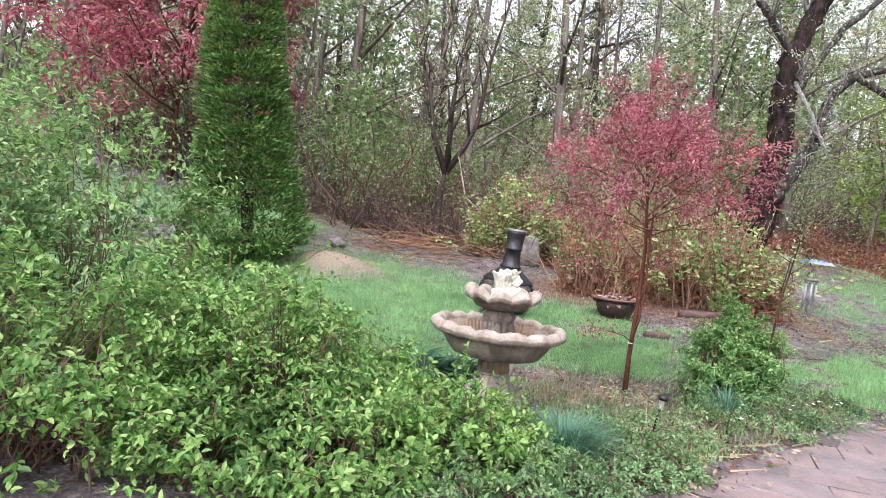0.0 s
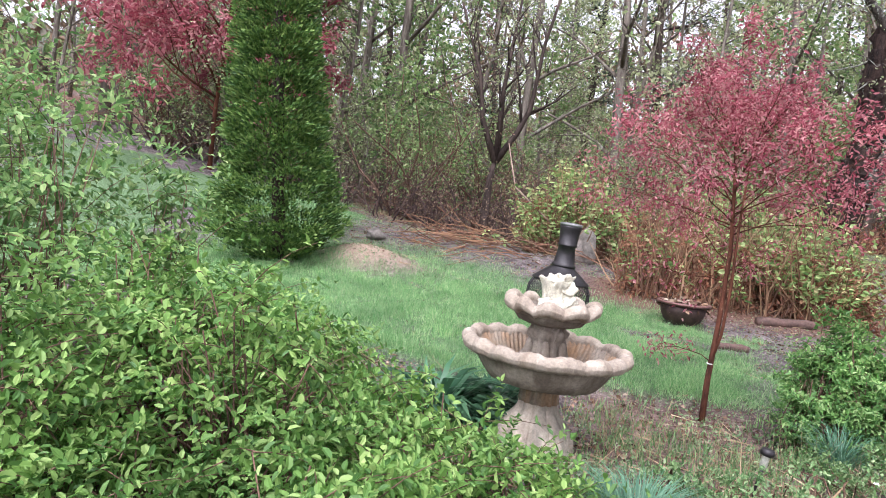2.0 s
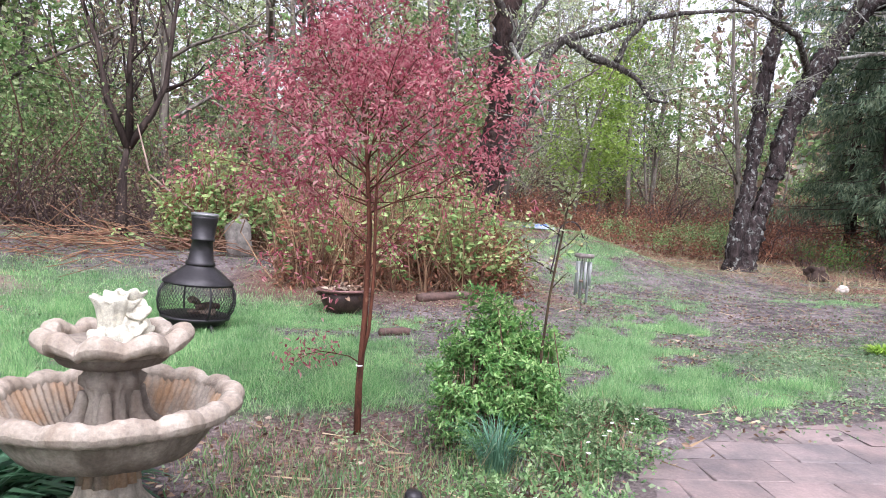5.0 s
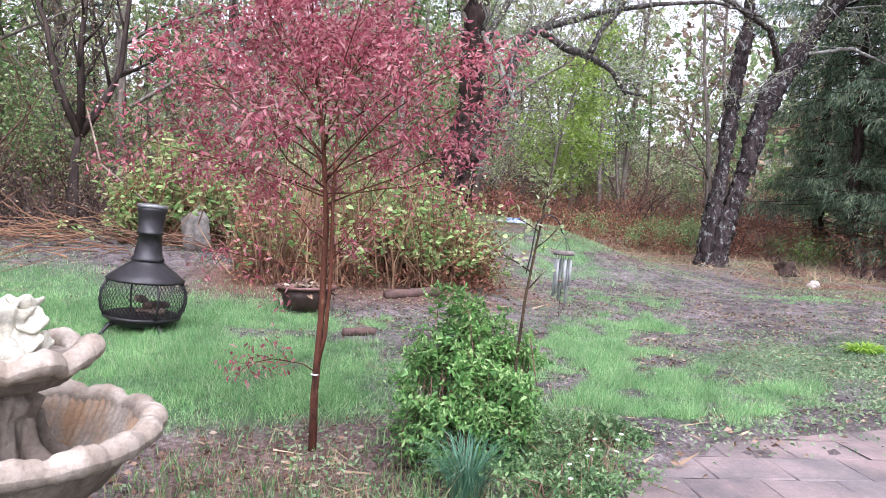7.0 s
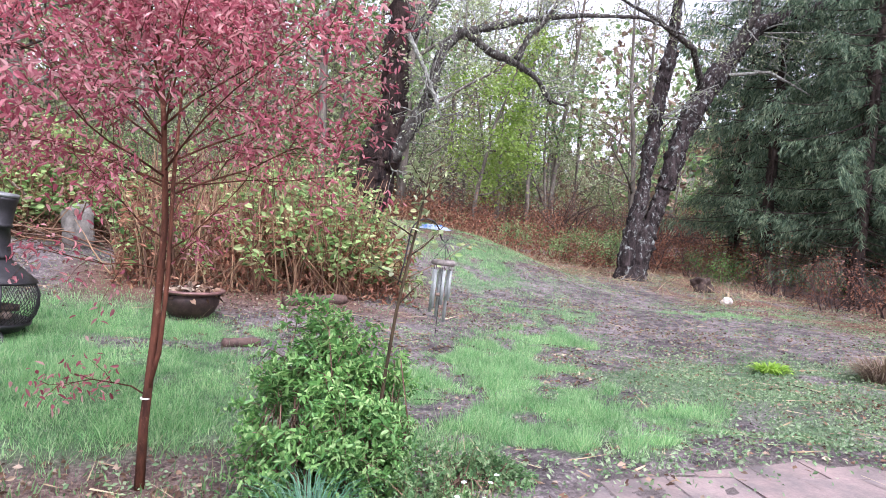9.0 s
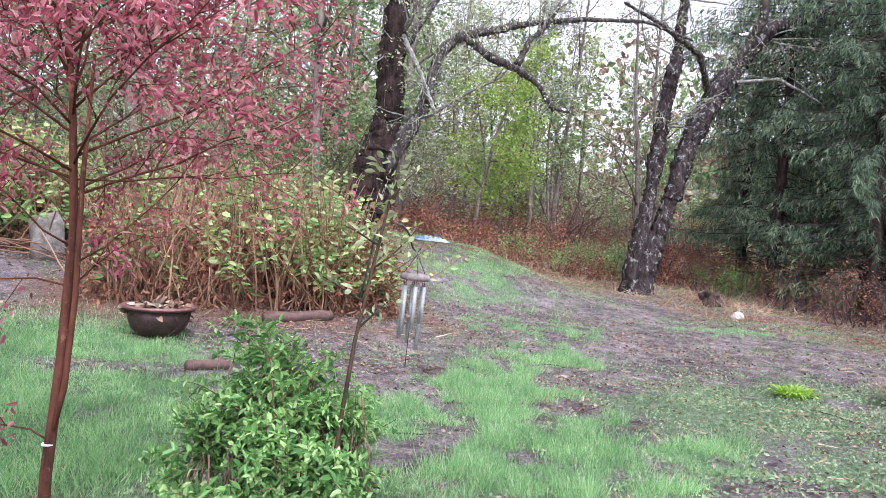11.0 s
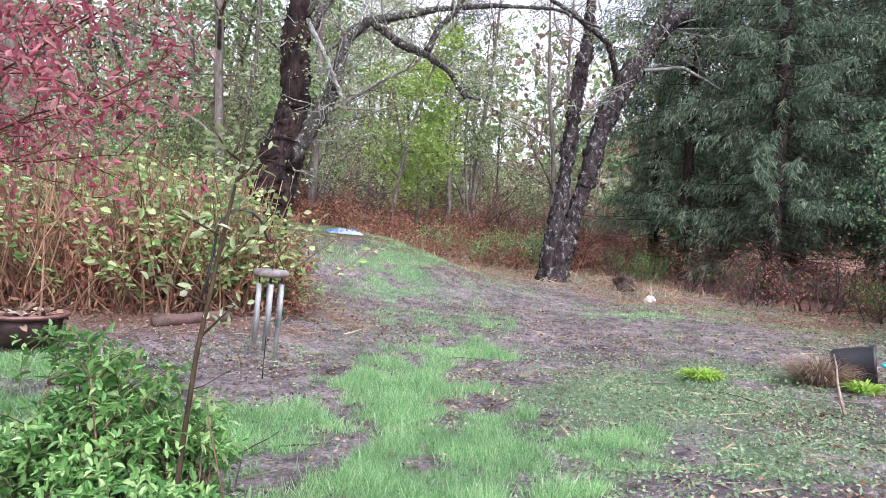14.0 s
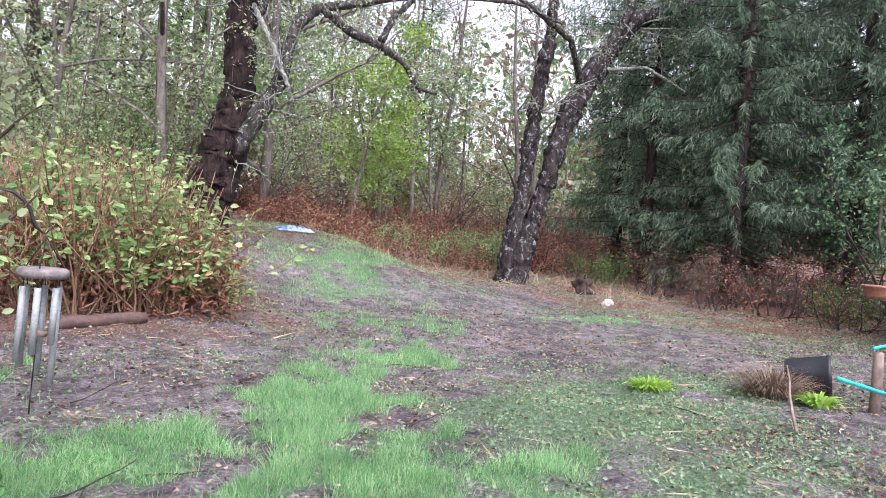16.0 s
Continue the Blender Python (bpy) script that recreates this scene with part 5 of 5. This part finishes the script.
# ---- knotweed thicket ----
def knotweed(x0, x1, y0, y1, stems, label, tallness=1.0):
    root = thing("knotweed_thicket", pose(0, 0, 0), label, "thicket", kind="stuff")
    canes, at, way = Buf(), [], []
    for _ in range(stems):
        x = rng.uniform(x0, x1)
        front = y0 + 0.75 * float(step(3.8, 5.0, x))
        y = front + (y1 - front) * rng.random() ** 1.3
        tall = rng.uniform(0.7, 1.65) * tallness * (0.55 + 0.45 * step(0, 0.6, x - x0)) * (1 - 0.5 * step(-0.7, 0, x - x1))
        lean = rng.normal(size=2) * (0.8 if rng.random() < 0.35 else 0.15)
        line = bent(ground_at(x, y, -0.05), (lean[0], lean[1], 1), tall, 4, 0.10)
        tube(canes, line, np.linspace(0.011, 0.004, 5), 4)
        if rng.random() < 0.14 + 0.6 * step(2.0, 4.4, x) or x < 1.2:
            n = rng.integers(12, 32)
            f = rng.uniform(1.6, 4, n)
            k = np.minimum(f.astype(int), 3)
            u = (f - k)[:, None]
            at.append(line[k] * (1 - u) + line[k + 1] * u)
            way.append(ways(n, 0.3, -0.05))
    part("canes", canes, CANE, root, "dry orange-brown canes", smooth=False)
    n = stems * 7
    x, y = rng.uniform(x0, x1, n), y0 + (y1 - y0) * rng.random(n) ** 1.3
    z = height(x, y) + 1.0 * rng.random(n) ** 1.6
    part("dead_leaves", scatter(Buf(), SPRIG, np.stack([x, y, z], 1), ways(n, 0.8, -0.2), ways(n), 0.12 * rng.uniform(0.5, 1.3, n), 0.04), RUST, root, "withered rust-brown leaves", smooth=False)
    at, way = np.concatenate(at), np.concatenate(way)
    n = len(at)
    part("leaves", scatter(Buf(), LEAF, at + way * 0.05, way, ways(n, 0.4, 1.0), 0.098 * rng.uniform(0.5, 1.3, n), 0.066 * rng.uniform(0.5, 1.2, n)), WEEDLEAF, root, smooth=False)
    return root


WEEDLEAF = leaf_material("knotweed_leaf", [(0.12, 0.23, 0.08), (0.23, 0.38, 0.13), (0.36, 0.50, 0.20), (0.46, 0.53, 0.27), (0.27, 0.15, 0.09)], 0.4)
knotweed(1.2, 5.05, 11.4, 14.4, 1050, "thicket of dry orange knotweed canes with new green leaves", 1.12)
knotweed(-0.45, 1.3, 13.4, 14.6, 260, "yellow-green knotweed clump behind the rock", 1.2)


def litter(name, label, n, zone, shape, mat, length, width, flat=0.12, lift=0.012):
    """Loose pieces strewn on the ground. zone(x, y): how thickly."""
    got = []
    while sum(map(len, got)) < n:
        x, y = rng.uniform(-6, 17, 40000), 3.2 + 19 * rng.random(40000) ** 1.6
        keep = (rng.random(40000) < zone(x, y)) & (y > edge_y(x) - 0.45 * rng.random(40000) ** 3)
        got.append(np.stack([x, y], 1)[keep])
    p = np.concatenate(got)[:n]
    at = np.stack([p[:, 0], p[:, 1], np.maximum(height(p[:, 0], p[:, 1]), np.where(p[:, 1] < edge_y(p[:, 0]) + 0.2, 0.004, -9)) + lift * rng.random(n)], 1)
    buf = scatter(Buf(), shape, at, ways(n, flat, 0.05), ways(n, 0.35, 1.0), length * rng.uniform(0.5, 1.5, n), width * rng.uniform(0.6, 1.4, n))
    return tagged(part(name, buf, mat, smooth=False), label, "ground cover", kind="stuff")


def bare(x, y):
    trodden = np.exp(-(((x - 3.2) / 1.2) ** 2) - ((y - 8.8) / 0.45) ** 2)
    return np.clip((1 - grass_amount(x, y) * 1.1) * (1 - 0.8 * trodden), 0.03, 1)


litter("dead_leaves", "wet brown fallen leaves on the soil", 60000, lambda x, y: bare(x, y) * (0.25 + 0.75 * step(0.4, 0.6, fnoise(x, y, 0.8, 71))), SPRIG, DEADLEAF, 0.042, 0.026)
litter("dry_stalks", "broken dry stalks and straw on the soil", 6500, lambda x, y: bare(x, y) * (0.15 + step(10.4, 12, y) * (x < 6) + 0.5 * step(0.3, 0.9, x) * (1 - step(1.8, 2.4, x)) * (y < 6) + 1.5 * np.exp(-(((x + 2.75) / 0.8) ** 2) - ((y - 11.1) / 0.5) ** 2)), BLADE, STRAW, 0.22, 0.012)
litter("low_weeds", "grey-green low weeds creeping over the soil", 115000, lambda x, y: np.clip(weed_amount(x, y) + 0.10 + 0.55 * step(0.45, 0.6, fnoise(x, y, 1.1, 91)) * bare(x, y), 0, 1), SPRIG, WEED, 0.030, 0.018, 0.5, 0.03)


def turf(name, label, n, zone, tall, width, mat, shape=BLADE, clump=1, reach=17):
    """Standing blades in little clumps."""
    got, m = [], n // clump
    while sum(map(len, got)) < m:
        x, y = rng.uniform(-7, 13, 80000), 3.4 + reach * rng.random(80000) ** 1.35
        keep = (rng.random(80000) < zone(x, y)) & (y > edge_y(x) + 0.02)
        got.append(np.stack([x, y], 1)[keep])
    c = np.repeat(np.concatenate(got)[:m], clump, 0)
    n = len(c)
    off = rng.normal(size=(n, 2)) * (0.028 if clump > 1 else 0.0)
    p = c + off
    far = 0.8 + 0.08 * np.clip(p[:, 1] - 5, 0, 12)
    tuftness = (0.45 + 1.1 * vnoise(p[:, 0], p[:, 1], 2.6, 15)) * (0.7 + 0.6 * np.repeat(rng.random(m), clump))
    at = np.stack([p[:, 0], p[:, 1], height(p[:, 0], p[:, 1]) - 0.008], 1)
    way = rng.normal(size=(n, 3)) * np.array((0.32, 0.32, 0.1)) + np.array((0, 0, 1))
    way[:, :2] += off * 11
    buf = scatter(Buf(), shape, at, way, ways(n, 0.2), tall * tuftness * rng.uniform(0.5, 1.3, n), width * far * rng.uniform(0.7, 1.3, n))
    return tagged(part(name, buf, mat, smooth=False), label, "grass", kind="stuff")


turf("lawn_grass", "short bright green lawn grass in patches", 150000, lambda x, y: grass_amount(x, y) ** 1.3, 0.055, 0.006, GRASS)
turf("tufted_grass", "fine bright green grass tufts on the near ground", 128000, lambda x, y: grass_amount(x, y) ** 1.6 * (1 - 0.5 * (x < 1.5)), 0.085, 0.0034, GRASS, BENT, 16, 7.5)
turf("rough_grass", "sparse pale grass among the weeds", 14000, lambda x, y: 0.08 + 0.3 * weed_amount(x, y), 0.08, 0.006, WEED)

def in_bed(x, y):
    return step(0.3, 0.7, x) * (1 - step(2.8, 3.3, x)) * (1 - step(5.9, 6.5, y)) * (0.35 + 0.65 * step(0.4, 0.6, fnoise(x, y, 2.2, 63)))


turf("bed_weeds", "small green weeds growing in the flower bed", 5000, in_bed, 0.075, 0.010, BEDLEAF, BENT)
turf("bed_stalks", "dry straw-coloured stalks standing in the flower bed", 1400, in_bed, 0.18, 0.004, STRAW)

# tan dead grass at the edge of the wood
litter("dry_grass", "tan dead grass along the edge of the wood", 3000, lambda x, y: step(15.5, 17.5, y) * step(7.5, 9.5, x) * 0.8 + 0.6 * step(12, 14, y) * step(11.5, 13, x), BLADE, STRAW, 0.34, 0.014, 0.9, 0.02)

# brush pile of orange canes behind the chiminea
brush = thing("brush_pile", pose(0, 0, 0), "pile of cut orange canes at the edge of the lawn", "brush pile", kind="stuff")
b = Buf()
for _ in range(170):
    x, y = rng.uniform(-2.6, 1.4), rng.uniform(12.6, 14.2)
    a = rng.normal(0.1, 0.35)
    tube(b, bent(ground_at(x, y, rng.uniform(0.01, 0.25)), (math.cos(a) * rng.choice((-1, 1)), math.sin(a), rng.normal() * 0.28), rng.uniform(0.4, 1.5), 3, 0.16), [0.009, 0.008, 0.007, 0.004], 4)
part("canes", b, BRUSHCANE, brush, smooth=False)
pole = Buf()
tube(pole, [ground_at(1.0, 13.3), (0.0, 13.6, 1.15), (-0.75, 13.9, 1.75), (-1.0, 14.2, 2.6)], [0.025, 0.022, 0.018, 0.012], 6)
tagged(part("leaning_branch", pole, WOOD), "pale bare branch leaning over the brush pile", "branch")


# ---- black pot on its side, dry grass, raised bed posts, hose ----
def barrel():
    root = thing("black_pot", pose(9.3, 7.15, float(height(9.3, 7.15)) + 0.17, 0, 84, -62) @ Matrix.Scale(0.84, 4), "large black plastic pot lying on its side on the soil", "pot")
    part("body", lathe([(0.03, -0.24), (0.17, -0.24), (0.19, -0.21), (0.215, 0.0), (0.235, 0.18), (0.25, 0.20), (0.25, 0.235), (0.23, 0.235), (0.22, 0.17), (0.17, -0.2), (0.03, -0.21)], 40), plain("black_plastic", (0.012, 0.012, 0.014), 0.5, 0.0, 0.3, 6), root)


barrel()
tuft("dry_grass_clump", "fallen clump of dry grey-tan ornamental grass by the black pot", 8.78, 7.2, 800, 0.40, 0.40, 0.006, DUSKY, 0.9)
for x, y, h in ((8.93, 6.38, 0.52), (9.22, 6.31, 0.55), (9.55, 6.26, 0.5)):
    b = Buf()
    z = float(height(x, y))
    tube(b, [(x, y, z - 0.1), (x + 0.01, y, z + h / 2), (x, y, z + h)], [0.045, 0.043, 0.04], 6)
    tagged(part("wooden_post", b, WOOD), "short weathered wooden stake by the raised bed", "post", "stakes of the raised bed")
b = Buf()
tube(b, [(9.0, 6.26, 0.50), (9.5, 6.24, 0.47), (10.0, 6.21, 0.44)], 0.03, 6)
tagged(part("wooden_rail", b, WOOD), "weathered wooden rail lying on the stakes", "rail")
TEAL = plain("teal_plastic", (0.02, 0.42, 0.40), 0.4, 0.0, 0.15)
for a, c in (((7.95, 6.22, 0.36), (8.9, 6.2, 0.15)), ((9.1, 6.5, 0.50), (9.8, 6.55, 0.53))):
    b = Buf()
    tube(b, [a, tuple((p + q) / 2 for p, q in zip(a, c)), c], 0.016, 8)
    tagged(part("garden_stake", b, TEAL), "bright teal plastic garden stake leaning on the bed", "garden stake", "teal stakes")
b = Buf()
tube(b, bent(ground_at(7.6, 6.3, 0.02), (0.55, 0.5, 0.35), 0.9, 4, 0.05), [0.014, 0.013, 0.011, 0.009, 0.006], 5)
tagged(part("dead_branch", b, WOOD), "pale dead branch leaning from the ground", "branch")

hang = thing("hanging_pot", pose(12.5, 8.0, 0.8), "small terracotta pot hanging from a spruce branch", "pot")
part("pot", lathe([(0.12, 0), (0.15, 0.04), (0.19, 0.15), (0.21, 0.16), (0.20, 0.18), (0.18, 0.16), (0.08, 0.14)], 28), plain("terracotta", (0.33, 0.14, 0.09), 0.85), hang)
for a in (0.2, 2.3, 4.4):
    c = Buf()
    tube(c, [(0.18 * math.cos(a), 0.18 * math.sin(a), 0.165), (0, 0, 0.6)], 0.006, 4)
    part("cord", c, IRON, hang)
c = Buf()
tube(c, [(0, 0, 0.59), (0.1, 0.1, 0.9), (1.0, 0.5, 1.35), (2.3, 0.7, 1.5)], [0.008, 0.02, 0.03, 0.04], 5)
part("branch", c, DARKBARK, hang)

# crumpled tarp far up the path
bm = bmesh.new()
bmesh.ops.create_grid(bm, x_segments=26, y_segments=14, size=1)
for v in bm.verts:
    x, y = 8.05 + v.co.x * 0.42, 17.95 + v.co.y * 0.22
    k = abs(noise.noise(Vector((v.co.x * 3, v.co.y * 3, 2)))) * 0.20 * (1 - max(abs(v.co.x), abs(v.co.y)) ** 4)
    v.co = Vector((x, y, float(height(x, y)) + 0.03 + k))
tm, tn, tl, tp = shader("blue_white_tarp")
tnz = noise_node(tn, tl, 3.2, 3)
tr = ramp(tn, [(0.47, (0.04, 0.12, 0.33)), (0.56, (0.34, 0.38, 0.44))])
tl.new(tnz.outputs["Fac"], tr.inputs[0])
tl.new(tr.outputs[0], tp.inputs["Base Color"])
tp.inputs["Roughness"].default_value = 0.75
tagged(part("crumpled_tarp", bm, tm), "crumpled blue and white tarp on the path", "tarp")

# small solar lamp at the bed's edge
lamp = thing("solar_path_light", pose(1.34, 4.2, 0.06, 0, 10, 0), "small black and white path light tilted in the bed", "garden light")
part("stake", lathe([(0.004, -0.1), (0.008, 0.02), (0.009, 0.10)], 10), IRON, lamp)
part("lens", lathe([(0.014, 0.10), (0.017, 0.11), (0.018, 0.16), (0.016, 0.165)], 20), plain("white_plastic", (0.33, 0.33, 0.28), 0.4, 0, 0.1), lamp)
part("cap", lathe([(0.02, 0.165), (0.031, 0.162), (0.033, 0.178), (0.028, 0.192), (0.004, 0.195)], 20), IRON, lamp)

# small white flowers at the paving's edge
WHITE = plain("white_petal", (0.8, 0.8, 0.78), 0.6, 0, 0.08)
daisy = thing("white_flower", pose(*ground_at(2.55, 4.92)), "small white flower at the paving edge", "flower", "white flowers along the paving")
b = Buf()
tube(b, [(0, 0, -0.02), (0.004, 0, 0.06), (0.0, 0.004, 0.13)], 0.002, 4)
part("stem", b, SHRUB, daisy)
b = Buf()
a = np.linspace(0, 2 * np.pi, 6, endpoint=False)
scatter(b, LEAF, np.tile((0, 0.004, 0.13), (6, 1)), np.stack([np.cos(a), np.sin(a), 0 * a + 0.35], 1), np.tile((0.0, 0.05, 1.0), (6, 1)), 0.014, 0.009)
part("bloom", b, WHITE, daisy)
for x, y in ((2.62, 5.02), (2.7, 4.98), (2.45, 4.86), (2.82, 5.12), (2.35, 4.72), (2.9, 5.2), (1.9, 4.3), (2.75, 5.15)):
    copy_thing(daisy, Matrix.Translation(ground_at(x, y)) @ pose(0, 0, 0, rng.uniform(-12, 12), rng.uniform(-12, 12), rng.uniform(0, 360)))

# twigs on the soil
for x, y, a, s in ((5.05, 7.6, 0.1, 0.35), (3.3, 7.1, -0.15, 0.3), (2.9, 6.9, 0.05, 0.36), (4.4, 9.3, 0.3, 0.5), (6.2, 9.9, -0.4, 0.5), (3.1, 8.6, 0.4, 0.4), (11.6, 13.2, 0.15, 0.7), (8.9, 11.5, -0.2, 0.5), (2.9, 6.5, 0.9, 0.4), (7.4, 6.9, 1.1, 0.6)):
    b = Buf()
    tube(b, bent(ground_at(x, y, 0.015), (math.cos(a), math.sin(a), 0.02), s, 5, 0.12), np.linspace(0.006, 0.002, 6), 5)
    tagged(part("twig", b, DARKBARK), "thin fallen twig on the soil", "twig", "fallen twigs")


# ---- paving, last ----


def paver_material():
    m, n, l, p = shader("worn_pink_paver")
    info = n.new("ShaderNodeObjectInfo")
    base = ramp(n, [(0.0, (0.195, 0.152, 0.142)), (0.5, (0.235, 0.178, 0.165)), (1.0, (0.205, 0.17, 0.163))])
    l.new(info.outputs["Random"], base.inputs[0])
    a = noise_node(n, l, 2.2, 5, 0.65)
    where = n.new("ShaderNodeNewGeometry")
    l.new(where.outputs["Position"], a.inputs["Vector"])
    b = noise_node(n, l, 55, 4, 0.7)
    t = ramp(n, [(0.36, (0.60, 0.64, 0.68)), (0.5, (0.95, 0.95, 0.95)), (0.64, (1.28, 1.22, 1.2))])
    l.new(a.outputs["Fac"], t.inputs[0])
    g = ramp(n, [(0.3, (0.8, 0.8, 0.8)), (0.7, (1.12, 1.12, 1.12))])
    l.new(b.outputs["Fac"], g.inputs[0])
    c = mix(n, l, 1.0, base.outputs[0], t.outputs[0], "MULTIPLY")
    l.new(mix(n, l, 1.0, c, g.outputs[0], "MULTIPLY"), p.inputs["Base Color"])
    p.inputs["Roughness"].default_value = 0.75
    bump(n, l, p, b.outputs["Fac"], 0.6, 0.004)
    return m


def paving():
    root = tagged(new("pavement"), "worn pinkish concrete pavers with soil in the joints", "pavement", kind="structure")
    mat = paver_material()
    sx, sy, t = 0.40, 0.30, 0.05
    meshes = []
    for seed in range(5):
        bm = bmesh.new()
        bmesh.ops.create_cube(bm, size=1)
        for v in bm.verts:
            v.co = Vector((v.co.x * (sx - 0.006), v.co.y * (sy - 0.006), v.co.z * t))
        bmesh.ops.bevel(bm, geom=[e for e in bm.edges if all(v.co.z > 0 for v in e.verts)], offset=0.005, segments=1, affect="EDGES")
        for v in bm.verts:
            v.co += Vector((rng.normal(), rng.normal(), 0)) * 0.006
        me = bpy.data.meshes.new("paver")
        bm.to_mesh(me)
        bm.free()
        me.materials.append(mat)
        meshes.append(me)
    turn = Matrix.Rotation(radians(-14), 4, "Z")
    rest = Buf()
    for j in range(-14, 28):
        for i in range(-17, 24):
            c = turn @ Vector(((i + 0.5 * (j % 2)) * sx, j * sy, 0))
            if c.x < -3.2 or c.x > 6.3 or c.y < -2.4 or c.y > edge_y(c.x) + 0.22:
                continue
            m = Matrix.Translation((c.x, c.y, -t / 2 + rng.normal() * 0.0014)) @ turn @ pose(0, 0, 0, rng.normal() * 0.25, rng.normal() * 0.25, rng.normal() * 0.9)
            me = meshes[(i * 7 + j * 3) % 5]
            if c.y < 2.7:
                rest.add([m @ v.co for v in me.vertices], *[np.array([f.vertices[:]]) for f in me.polygons])
                continue
            ob = new("paver", me)
            ob.parent = root
            ob.matrix_basis = m
    tagged(part("paver_field", rest, mat, root, smooth=False), kind="stuff")


paving()
